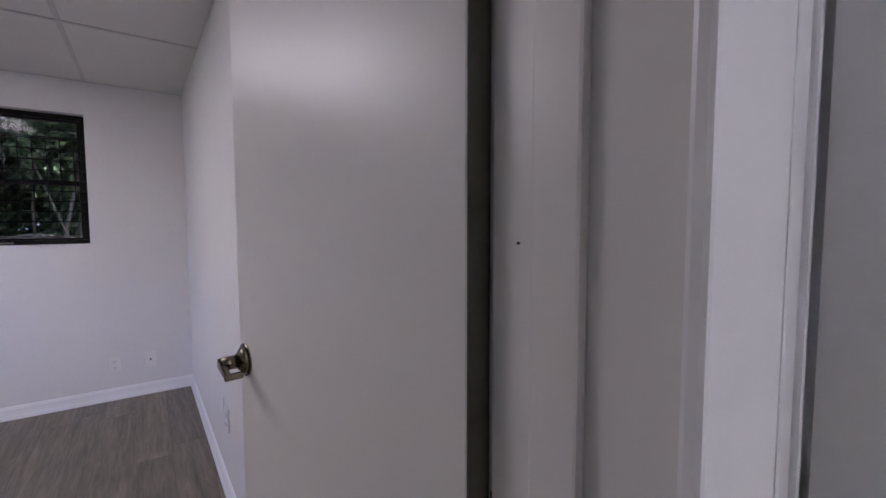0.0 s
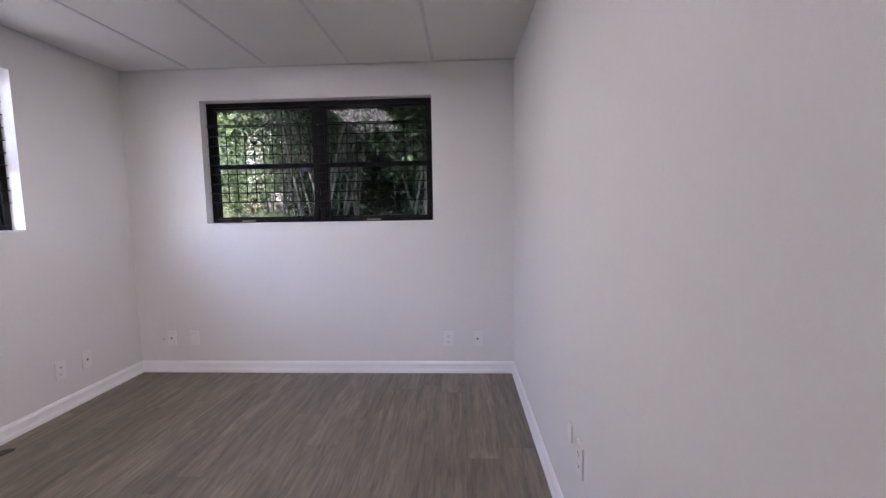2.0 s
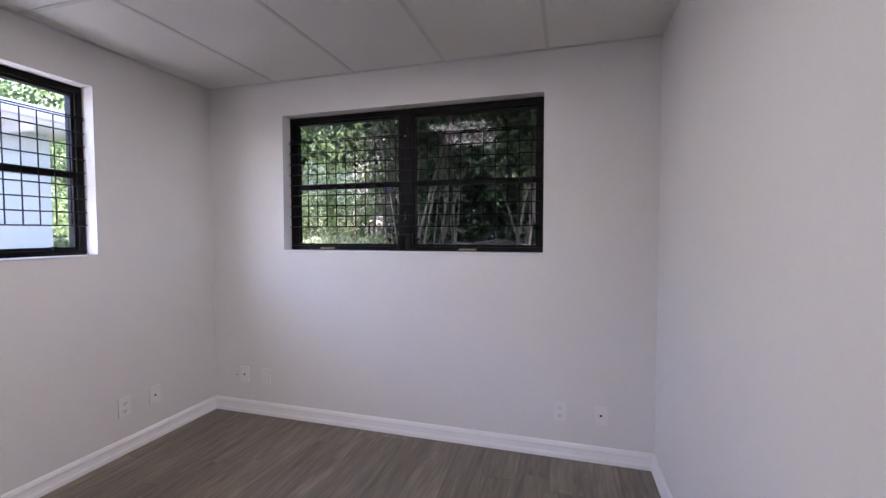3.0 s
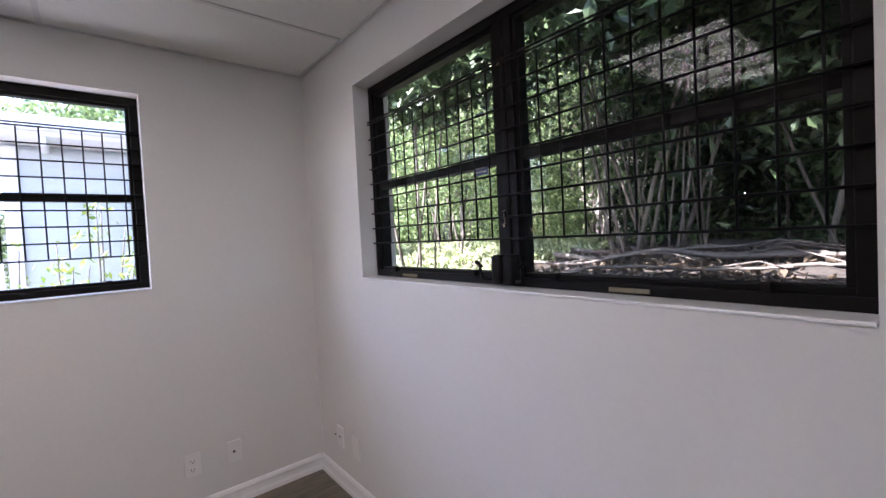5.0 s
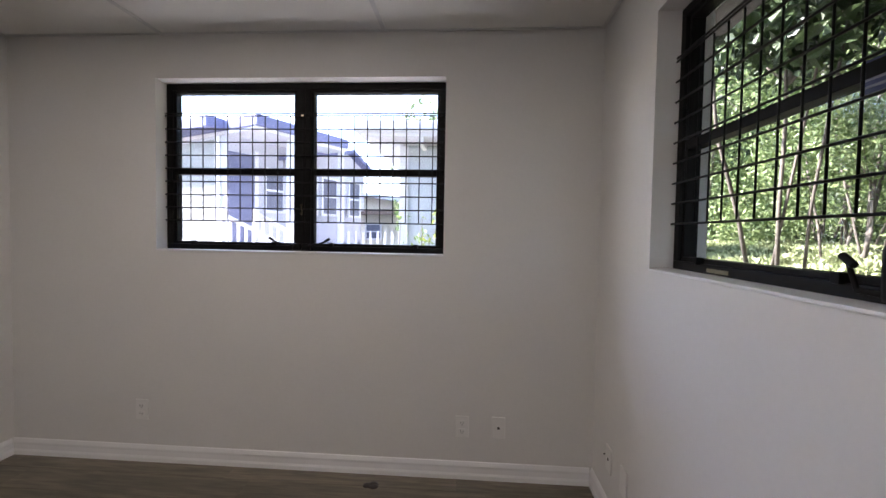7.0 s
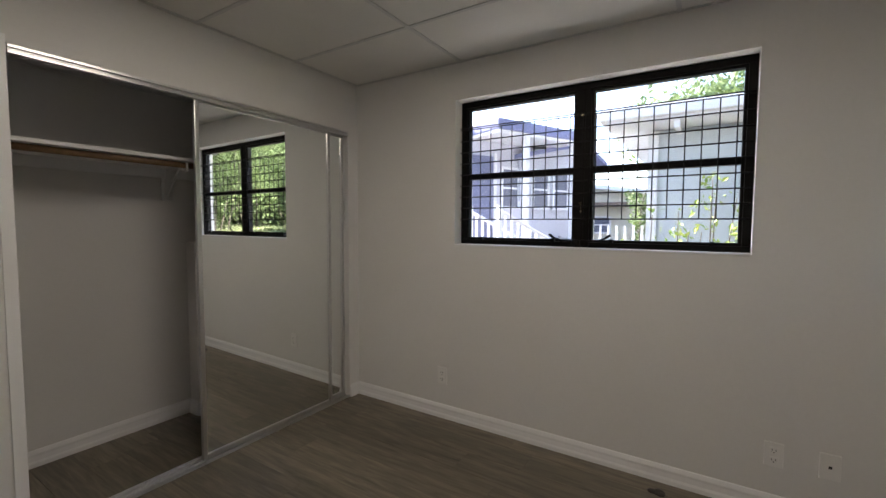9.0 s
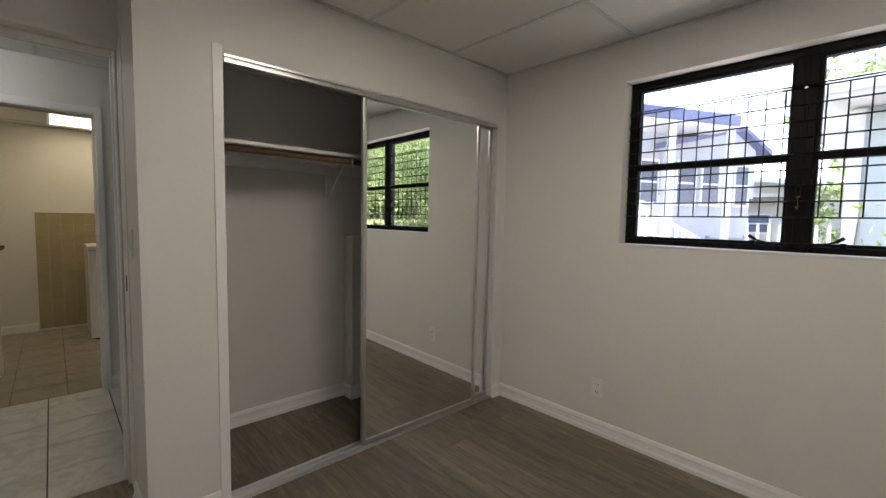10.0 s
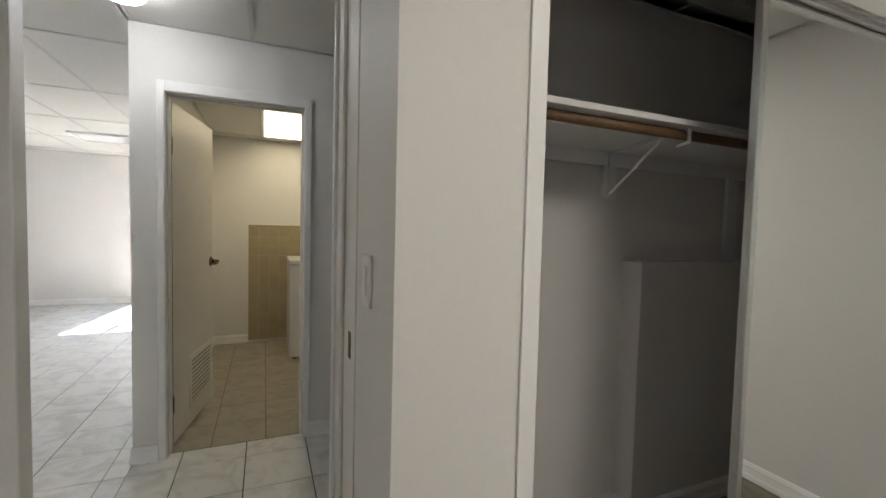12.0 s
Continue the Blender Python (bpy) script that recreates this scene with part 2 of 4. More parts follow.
wall("wall_bath_east", "y", BATH_S - 0.12, HALL_S - 0.12, BATH_X1, HALL_E, -0.05, CEIL + 0.15)
wall("wall_bath_south", "x", BATH_X0 - 0.12, BATH_X1, BATH_S - 0.12, BATH_S, -0.05, CEIL + 0.15)
wall("wall_bath_west", "y", BATH_S, HALL_S - 0.12, BATH_X0 - 0.12, BATH_X0, -0.05, CEIL + 0.15)
wall("wall_hall_west", "y", HALL_S, -0.13, WEST - 0.2, WEST - 0.002, -0.05, CEIL + 0.15)
wall("wall_living_south", "x", -1.0, LIVING_E, LIVING_S - 0.15, LIVING_S, -0.05, CEIL + 0.15, [(-0.52, 1.83, 0.27, 2.08)])
wall("wall_living_east", "y", LIVING_S - 0.15, DOOR_Y1, LIVING_E, LIVING_E + 0.15, -0.05, CEIL + 0.15)
wall("wall_living_west", "y", LIVING_S, BATH_S - 0.12, -1.15, -1.0, -0.05, CEIL + 0.15)


def ceiling(name, x0, x1, y0, y1, z, xs, ys, skip=(), label="white textured drop ceiling tiles in a metal grid"):
    """Tiles laid on a metal grid; skip names cells left open for a light."""
    bm = bmesh.new()
    gx, gy = [x0, *sorted(x for x in xs if x0 < x < x1), x1], [y0, *sorted(y for y in ys if y0 < y < y1), y1]
    for i in range(len(gx) - 1):
        for k in range(len(gy) - 1):
            if (i, k) not in skip:
                box(bm, max(gx[i] + 0.004, x0 + 0.008), min(gx[i + 1] - 0.004, x1 - 0.008), max(gy[k] + 0.004, y0 + 0.008), min(gy[k + 1] - 0.004, y1 - 0.008), z + 0.004, z + 0.022, 0.003)
    for x in gx[1:-1]:
        box(bm, x - 0.011, x + 0.011, y0, y1, z, z + 0.0035, mat=1)
    for y in gy[1:-1]:
        box(bm, x0, x1, y - 0.011, y + 0.011, z - 0.0006, z + 0.0028, mat=1)
    box(bm, x0 - 0.05, x1 + 0.05, y0 - 0.05, y1 + 0.05, z + 0.13, z + 0.15)
    for a in ((x0 + 0.008, x0 + 0.024, y0 + 0.008, y1 - 0.008), (x1 - 0.024, x1 - 0.008, y0 + 0.008, y1 - 0.008), (x0 + 0.024, x1 - 0.024, y0 + 0.008, y0 + 0.024), (x0 + 0.024, x1 - 0.024, y1 - 0.024, y1 - 0.008)):
        box(bm, *a, z - 0.0012, z + 0.0022, mat=1)
    return thing(name, label, "ceiling", bm, [CEIL_TILE, CEIL_BAR], kind="structure")


XS = [-1.97, -1.36, -0.745, -0.135]
ceiling("ceiling_bedroom", WEST, EAST_S, CLOSET, NORTH, CEIL, XS, [1.615, 2.83], skip=((2, 1),))
ceiling("ceiling_alcove", ALCOVE, EAST_S, DOOR_Y1, CLOSET, CEIL, [-0.135], [])
ceiling("ceiling_closet", WEST, -0.43, BACK, CLOSET - 0.11, CEIL, [], [], label="plain white closet ceiling")
ceiling("ceiling_hall", WEST, HALL_E, HALL_S, DOOR_Y0 + 0.015, CEIL, [-1.885, -1.275, -0.665, -0.055], [-0.42])
ceiling("ceiling_living", HALL_E, LIVING_E, LIVING_S, DOOR_Y0 + 0.015, CEIL, [1.14, 1.75, 2.36, 2.97], [-0.42, -1.64, -2.86, -4.08, -5.30, -6.52])
ceiling("ceiling_living_side", -1.0, HALL_E, LIVING_S, BATH_S - 0.12, CEIL, [-0.69, -0.08], [-4.08, -5.30, -6.52])
ceiling("ceiling_bath", BATH_X0, BATH_X1, BATH_S, HALL_S - 0.12, BATH_CEIL, [-0.70, -0.09], [-2.29, -3.50], skip=((1, 1),))


def panel_light(x0, x1, y0, y1, z, glow, label):
    e = thing("ceiling_light", label, "ceiling light", m=pose((x0 + x1) / 2, (y0 + y1) / 2, z))
    w, d = (x1 - x0) / 2, (y1 - y0) / 2
    bm = bmesh.new()
    for a in ((-w, w, -d, -d + 0.025), (-w, w, d - 0.025, d), (-w, -w + 0.025, -d + 0.025, d - 0.025), (w - 0.025, w, -d + 0.025, d - 0.025)):
        box(bm, *a, -0.004, 0.02, 0.002)
    part("frame", bm, TRIM, e)
    boxed("diffuser", glow, e, -w + 0.025, w - 0.025, -d + 0.025, d - 0.025, 0.0, 0.012, label="glowing white acrylic diffuser")
    return e


panel_light(-1.36, -0.745, 1.615, 2.83, CEIL, glowing("panel_glow", (1.0, 0.935, 0.79), PANEL_BEDROOM), "lit rectangular fluorescent panel in bedroom ceiling")
panel_light(-0.70, -0.09, -3.50, -2.29, BATH_CEIL, glowing("panel_glow_warm", (1.0, 0.87, 0.56), PANEL_BATH), "lit warm fluorescent panel in bathroom ceiling")
panel_light(1.40, 2.01, -5.45, -4.85, CEIL - 0.02, APPLIANCE, "unlit white ceiling panel in far room")


def drum_lamp(x, y):
    e = thing("hall_lamp", "small round white glass flush ceiling lamp, lit", "ceiling lamp", m=pose(x, y, CEIL))
    bm = bmesh.new()
    rod(bm, (0, 0, -0.012), (0, 0, 0), 0.075, n=28)
    part("base", bm, CHROME, e)
    bm = bmesh.new()
    rod(bm, (0, 0, -0.085), (0, 0, -0.012), 0.088, 0.092, n=32)
    bmesh.ops.bevel(bm, geom=bm.edges[:], offset=0.012, segments=3, affect="EDGES", clamp_overlap=True)
    part("shade", bm, glowing("lamp_glow", (0.97, 1.0, 0.97), HALL_LAMP), e, "glowing white glass shade", True)
    return e


drum_lamp(0.44, -0.80)


# ---- roof ----
# Unseen roof, added to close the house; its eaves shade the bank.
bm = bmesh.new()
x0, x1, y0, y1, ze, zr = WEST - 0.75, LIVING_E + 0.7, LIVING_S - 0.7, NORTH + 0.75, 2.52, 3.7
ym = (y0 + y1) / 2
ring = [bm.verts.new(p) for p in ((x0, y0, ze), (x1, y0, ze), (x1, y1, ze), (x0, y1, ze))]
top = [bm.verts.new(p) for p in ((x0 + 2.6, ym, zr), (x1 - 2.6, ym, zr))]
low = [bm.verts.new((v.co.x, v.co.y, ze - 0.06)) for v in ring]
for f in ((ring[0], ring[1], top[1], top[0]), (ring[1], ring[2], top[1]), (ring[2], ring[3], top[0], top[1]), (ring[3], ring[0], top[0]), tuple(low)):
    bm.faces.new(f)
for i in range(4):
    bm.faces.new((ring[i], ring[(i + 1) % 4], low[(i + 1) % 4], low[i]))
thing("roof", "low hipped grey roof with overhanging eaves", "roof", bm, material("roof_felt", (0.16, 0.15, 0.14), 0.9, grain=0.2, grain_size=15), kind="structure")


# ---- trim ----
def baseboard(name, p0, p1, side, h=0.091):
    """A moulded skirting from p0 to p1; side: +1 when the room lies to the left of the way from p0 to p1."""
    p0, p1 = Vector((*p0, 0)), Vector((*p1, 0))
    d = p1 - p0
    n = Vector((-d.y, d.x, 0)).normalized() * side
    profile = [(0.0, 0.0), (0.019, 0.0), (0.018, h * 0.22), (0.013, h * 0.36), (0.011, h * 0.62), (0.012, h * 0.76), (0.009, h * 0.86), (0.005, h * 0.96), (0.0, h)]
    bm = bmesh.new()
    ends = [[bm.verts.new(p + n * o + Vector((0, 0, z))) for o, z in profile] for p in (p0, p1)]
    for i in range(len(profile)):
        k = (i + 1) % len(profile)
        bm.faces.new((ends[0][i], ends[0][k], ends[1][k], ends[1][i]))
    bm.faces.new(ends[0])
    bm.faces.new(ends[1])
    return thing(name, "white moulded wooden baseboard along the wall", "baseboard", bm, TRIM, kind="structure")


baseboard("baseboard", (WEST, NORTH), (EAST_N, NORTH), -1)
baseboard("baseboard", (WEST, CLOSET), (WEST, NORTH - 0.016), -1)
baseboard("baseboard", (EAST_S, DOOR_Y1), (EAST_N, NORTH - 0.016), 1)
baseboard("baseboard", (WEST + 0.016, CLOSET), (-2.44, CLOSET), 1)
baseboard("baseboard", (-0.604, CLOSET), (ALCOVE, CLOSET), 1)
baseboard("baseboard", (ALCOVE, CLOSET), (ALCOVE, 0.376), 1)
baseboard("baseboard", (CHASE_X, BACK), (-0.43, BACK), 1)
baseboard("baseboard", (-0.43, BACK), (-0.43, CLOSET - 0.12), 1)
baseboard("baseboard", (CHASE_X, CHASE_Y), (CHASE_X, BACK + 0.016), 1)
baseboard("baseboard", (-2.53, CHASE_Y), (CHASE_X + 0.016, CHASE_Y), 1)
baseboard("baseboard", (WEST, HALL_S), (BATH_DOOR_X0 - 0.043, HALL_S), 1)
baseboard("baseboard", (BATH_DOOR_X1 + 0.043, HALL_S), (HALL_E, HALL_S), 1)
baseboard("baseboard", (HALL_E, HALL_S), (HALL_E, BATH_S), 1)
baseboard("baseboard", (-1.0, LIVING_S), (LIVING_E, LIVING_S), 1)
baseboard("baseboard", (0.045, BATH_S), (BATH_X1, BATH_S), 1)
baseboard("baseboard", (BATH_X1, HALL_S - 0.14), (BATH_X1, BATH_S + 0.016), -1)


# ---- windows ----
def window(name, span, label, along, folded=False):
    """Built along local x with the room on the -y side; local y 0 is the room face of the wall."""
    w, z0, z1 = span[1] - span[0], WIN_Z0, WIN_Z1
    e = thing(name, label, "window", kind="structure", m=along)
    y0, y1, f = 0.084, 0.134, 0.036
    mid0, mid1 = w / 2 - 0.042, w / 2 + 0.042
    bm = bmesh.new()
    for a in ((0, w, z0, z0 + f), (0, w, z1 - f, z1), (0, f, z0 + f, z1 - f), (w - f, w, z0 + f, z1 - f), (mid0, mid1, z0 + f, z1 - f)):
        box(bm, a[0], a[1], y0, y1, a[2], a[3], 0.003)
    box(bm, w / 2 - 0.012, w / 2 + 0.012, y0 - 0.006, y0, z0 + f, z1 - f, 0.002)
    part("window_frame", bm, FRAME, e, "black painted aluminium frame")
    zm = z0 + 0.445
    for a0, a1 in ((f, mid0), (mid1, w - f)):
        bm = bmesh.new()
        b0, b1 = z0 + f, z1 - f
        s = 0.015
        for q in ((a0, a1, b0, b0 + s), (a0, a1, b1 - s, b1), (a0, a0 + s, b0 + s, b1 - s), (a1 - s, a1, b0 + s, b1 - s), (a0 + s, a1 - s, zm - 0.016, zm + 0.016)):
            box(bm, q[0], q[1], y0 + 0.012, y1 + 0.008, q[2], q[3], 0.002)
        sash = part("sash", bm, FRAME, e, "black awning sash with a middle rail")
        for q0, q1 in ((b0 + s, zm - 0.016), (zm + 0.016, b1 - s)):
            g = boxed("pane", GLASS, sash, a0 + s - 0.003, a1 - s + 0.003, y0 + 0.03, y0 + 0.034, q0 - 0.003, q1 + 0.003)
            g.visible_shadow = False
        for u in (0.17, 0.83):
            x = a0 + (a1 - a0) * u
            boxed("clip", FRAME, e, x - 0.011, x + 0.011, y0 - 0.012, y0 + 0.014, z0 + f - 0.004, z0 + f + 0.02, bevel=0.003)
    bm = bmesh.new()
    box(bm, 0.002, w - 0.002, -0.006, y0, z0 - 0.002, z0 + 0.007, 0.003)
    part("window_sill", bm, TRIM, e, "thin white painted sill")
    for sx in (-1, 1):
        bm = bmesh.new()
        x = w / 2 + sx * 0.026
        box(bm, x - 0.0245, x + 0.0245, y0 - (0.03 if folded else 0.045), y0, z0 + 0.012, z0 + (0.05 if folded else 0.115), 0.012)
        op = part("operator", bm, FRAME, e, "black window crank housing", True)
        bm = bmesh.new()
        pts = [(0.02, -0.03, 0.026), (0.062, -0.045, 0.03), (0.07, -0.055, 0.078)]
        if folded:
            pts = [(0.015, -0.03, 0.040), (0.075, -0.045, 0.048), (0.130, -0.05, 0.066)]
        pts = [(x + sx * a, y0 + b, z0 + c) for a, b, c in pts]
        rod(bm, pts[0], pts[1], 0.006, 0.005)
        rod(bm, pts[1], pts[2], 0.005, 0.0045)
        tip = Vector(pts[2])
        rod(bm, tip + Vector((-sx * 0.012, 0, -0.003)), tip + Vector((sx * 0.014, 0, 0.014)), 0.0075, 0.0075)
        part("crank_handle", bm, FRAME, op, "black crank handle")
    return e


window("window_1", NWIN, "black aluminium awning window towards the woods", pose(NWIN[0], NORTH, 0))
window("window_2", WWIN, "black aluminium awning window towards neighbouring houses", pose(WEST, WWIN[0], 0, 0, 0, 90), True)


def grille(span, along, label):
    w = span[1] - span[0]
    e = thing("window_grille", label, "window grille", m=along, group="window grilles")
    r, y, lo, hi = 0.0037, 0.073, WIN_Z0 + 0.168, WIN_Z0 + 0.752
    bm = bmesh.new()
    rod(bm, (0.001, y, 0), (w - 0.001, y, 0), r, n=8)
    long = mesh_of("bar", bm, BAR, True)
    bm = bmesh.new()
    rod(bm, (0, y + 2 * r, lo), (0, y + 2 * r, hi), r * 0.85, n=8)
    short = mesh_of("upright", bm, BAR, True)
    for i in range(9):
        b = new("bar", long)
        b.parent, b.location = e, (0, 0, lo + (hi - lo) * i / 8)
    b = new("bar", long)
    b.parent, b.location = e, (0, 0, hi + 0.012)
    n = round(w / 0.0735)
    for i in range(1, n):
        b = new("upright", short)
        b.parent, b.location = e, (w * i / n, 0, 0)
    bm = bmesh.new()
    rod(bm, (w / 2 + 0.003, y - 0.008, lo + 0.052), (w / 2 - 0.003, y - 0.008, lo + 0.092), 0.0022, 0.002, 8)
    for z in (0.048, 0.092):
        rod(bm, (w / 2 - 0.009, y - 0.009, lo + z), (w / 2 + 0.009, y - 0.009, lo + z + 0.003), 0.0026, 0.0026, 8)
    bmesh.ops.create_uvsphere(bm, u_segments=10, v_segments=6, radius=0.005, matrix=Matrix.Translation((w / 2, y - 0.010, lo + 0.042)))
    part("hasp", bm, NICKEL, e, "small shiny steel hasp")
    boxed("latch_plate", NICKEL, e, w / 2 - 0.007, w / 2 + 0.007, y - 0.006, y - 0.003, hi - 0.005, hi + 0.005, bevel=0.001)
    return e


grille(NWIN, pose(NWIN[0], NORTH, 0), "black welded steel bar grille inside the woods window")
grille(WWIN, pose(WEST, WWIN[0], 0, 0, 0, 90), "black welded steel bar grille inside the street window")

# ---- closet ----
bm = bmesh.new()
box(bm, -2.535, CHASE_X, BACK, CHASE_Y, 0.0, 1.187, 0.004)
thing("closet_chase", "low boxed-in white ledge at the closet back", "ledge", bm, WALL, kind="structure")
bm = bmesh.new()
box(bm, -0.645, -0.604, CLOSET, CLOSET + 0.007, 0.0, 2.03, 0.002)
thing("trim_closet", "flat white casing strip beside the closet opening", "trim", bm, TRIM, kind="structure")

closet = thing("sliding_mirror_door", "aluminium framed sliding mirror closet doors, pushed half open", "closet door")
bm = bmesh.new()
box(bm, -2.437, -0.647, CLOSET - 0.075, CLOSET + 0.001, 1.990, 1.998, 0.001)
for z0, z1, out in ((1.984, 1.998, 0.010), (1.976, 1.984, 0.003), (1.962, 1.976, 0.007)):
    box(bm, -2.437, -0.647, CLOSET - 0.004, CLOSET + out, z0 + 0.0003, z1 - 0.0003, 0.0025)
box(bm, -2.437, -0.647, CLOSET - 0.041, CLOSET - 0.038, 1.957, 1.990)
box(bm, -2.437, -0.647, CLOSET - 0.075, CLOSET - 0.072, 1.957, 1.990)
part("top_track", bm, ALU, closet, "shiny aluminium head track")
bm = bmesh.new()
box(bm, -2.437, -0.647, CLOSET - 0.08, CLOSET + 0.004, 0.0, 0.006)
for y in (-0.078, -0.04, -0.002):
    box(bm, -2.437, -0.647, CLOSET + y - 0.002, CLOSET + y + 0.002, 0.006, 0.016)
part("bottom_track", bm, ALU, closet, "aluminium floor track")


def mirror_panel(x0, x1, y):
    f, z0, z1 = 0.024, 0.014, 1.962
    bm = bmesh.new()
    for a in ((x0, x0 + f, z0, z1), (x1 - f, x1, z0, z1), (x0 + f, x1 - f, z0, z0 + 0.03), (x0 + f, x1 - f, z1 - 0.012, z1)):
        box(bm, a[0], a[1], y - 0.012, y + 0.012, a[2], a[3], 0.004)
    p = part("panel", bm, ALU, closet, "aluminium panel frame")
    hub = Matrix.Translation(((x0 + x1) / 2, y, 0))
    p.matrix_basis = hub @ pose(0, 0, 0, 0, 0, -0.8) @ hub.inverted()
    boxed("mirror", MIRROR, p, x0 + f - 0.004, x1 - f + 0.004, y - 0.004, y + 0.003, z0 + 0.026, z1 - 0.008, label="clear silvered mirror")


mirror_panel(-2.268, -1.345, CLOSET - 0.02)
mirror_panel(-2.43, -1.5, CLOSET - 0.058)
bm = bmesh.new()
box(bm, WEST, -0.43, BACK + 0.002, 0.44, 1.672, 1.692, 0.003)
shelf = thing("closet_shelf", "white painted closet shelf with wooden clothes rod", "shelf", bm, TRIM)
boxed("cleat", TRIM, shelf, WEST, -0.43, BACK + 0.002, BACK + 0.02, 1.61, 1.672)
bm = bmesh.new()
rod(bm, (WEST, 0.395, 1.653), (-0.43, 0.395, 1.653), 0.0165, n=16)
part("clothes_rod", bm, WOOD_ROD, shelf, "brown wooden clothes rod", True)
bm = bmesh.new()
box(bm, -1.575, -1.500, BACK + 0.002, BACK + 0.02, 1.465, 1.609, 0.003)
part("backing_board", bm, TRIM, shelf, "white painted wooden backing block")
bm = bmesh.new()
box(bm, -1.548, -1.522, BACK + 0.0205, BACK + 0.026, 1.475, 1.671, 0.002)
rod(bm, (-1.535, BACK + 0.026, 1.49), (-1.46, 0.29, 1.655), 0.006, n=8)
rod(bm, (-1.535, BACK + 0.026, 1.664), (-1.44, 0.42, 1.664), 0.007, n=8)
rod(bm, (-1.444, 0.372, 1.620), (-1.440, 0.418, 1.624), 0.006, n=8)
rod(bm, (-1.440, 0.418, 1.620), (-1.440, 0.418, 1.664), 0.006, n=8)
part("bracket", bm, TRIM, shelf, "white steel shelf and rod bracket")
boxed("upright_board", TRIM, shelf, -2.41, -2.33, BACK + 0.002, BACK + 0.022, 1.19, 1.609)


# ---- doors ----
def frame_trim(name, x0, x1, y0, y1, label, stop=(0.1, 0.145), hall=True, room=True, top=2.01, wide=0.062, west=0.062):
    """A painted door frame in a wall between y0 and y1: jambs, head, stops and casings."""
    e = thing(name, label, "door frame", kind="structure")
    t = 0.02
    for a, b in ((x0 - t, x0), (x1, x1 + t)):
        boxed("jamb", DOOR_PAINT, e, a, b, y0 - 0.002, y1 + 0.002, 0, top, bevel=0.003)
    boxed("head", DOOR_PAINT, e, x0, x1, y0 - 0.002, y1 + 0.002, top - t, top, bevel=0.003)
    for a, b in ((x0, x0 + 0.012), (x1 - 0.012, x1)):
        boxed("stop", DOOR_PAINT, e, a, b, y0 + stop[0], y0 + stop[1], 0, top - t, bevel=0.004)
    boxed("stop", DOOR_PAINT, e, x0 + 0.012, x1 - 0.012, y0 + stop[0], y0 + stop[1], top - t - 0.012, top - t, bevel=0.004)
    sides = ([(y0 - 0.016, y0 - 0.002)] if hall else []) + ([(y1 + 0.002, y1 + 0.016)] if room else [])
    for c0, c1 in sides:
        for a, b in ((x0 - west, x0 - 0.005), (x1 + 0.005, x1 + wide)):
            boxed("casing", TRIM, e, a, b, c0, c1, 0, top + 0.042, bevel=0.004)
        boxed("casing", TRIM, e, x0 - 0.005, x1 + 0.005, c0, c1, top - t + 0.006, top + 0.042, bevel=0.004)
    return e


bed_frame = frame_trim("door_frame_1", JAMB_W, JAMB_E, DOOR_Y0 + 0.013, DOOR_Y1, "white painted bedroom door frame with stop", (0.095, 0.15), hall=False, room=False, top=2.075)
boxed("casing", TRIM, bed_frame, 0.442, 0.562, 0.058, 0.0725, 0, 2.115, bevel=0.004)
boxed("casing", TRIM, bed_frame, 0.570, 0.585, 0.060, 0.0725, 0, 2.125, bevel=0.003)
boxed("casing", TRIM, bed_frame, 0.5855, 0.622, 0.066, 0.0725, 0, 2.13, bevel=0.002)
boxed("casing", TRIM, bed_frame, 0.6225, 0.632, 0.061, 0.0725, 0, 2.135, bevel=0.003)
boxed("casing", TRIM, bed_frame, JAMB_W - 0.085, JAMB_W + 0.012, 0.044, 0.069, 0, 2.115, bevel=0.005)
boxed("casing", TRIM, bed_frame, JAMB_W + 0.0125, 0.4415, 0.044, 0.069, 2.05, 2.115, bevel=0.005)
boxed("jamb_edge", DOOR_PAINT, bed_frame, ALCOVE + 0.0002, JAMB_W, 0.2875, 0.375, 0, 2.075, bevel=0.001)
boxed("strike_plate", NICKEL, bed_frame, JAMB_W, JAMB_W + 0.0025, 0.298, 0.326, 0.965, 1.035, bevel=0.001, label="worn nickel strike plate")
bm = bmesh.new()
rod(bm, (JAMB_E - 0.001, 0.247, 1.327), (JAMB_E - 0.003, 0.247, 1.327), 0.0014, n=8)
part("nail", bm, GAP_SHADE_AND_NAIL, bed_frame, "small dark nail head")
frame_trim("door_frame_2", BATH_DOOR_X0, BATH_DOOR_X1, HALL_S - 0.12, HALL_S, "white painted bathroom door frame", (0.04, 0.08), hall=False, top=2.025, wide=0.040, west=0.043)


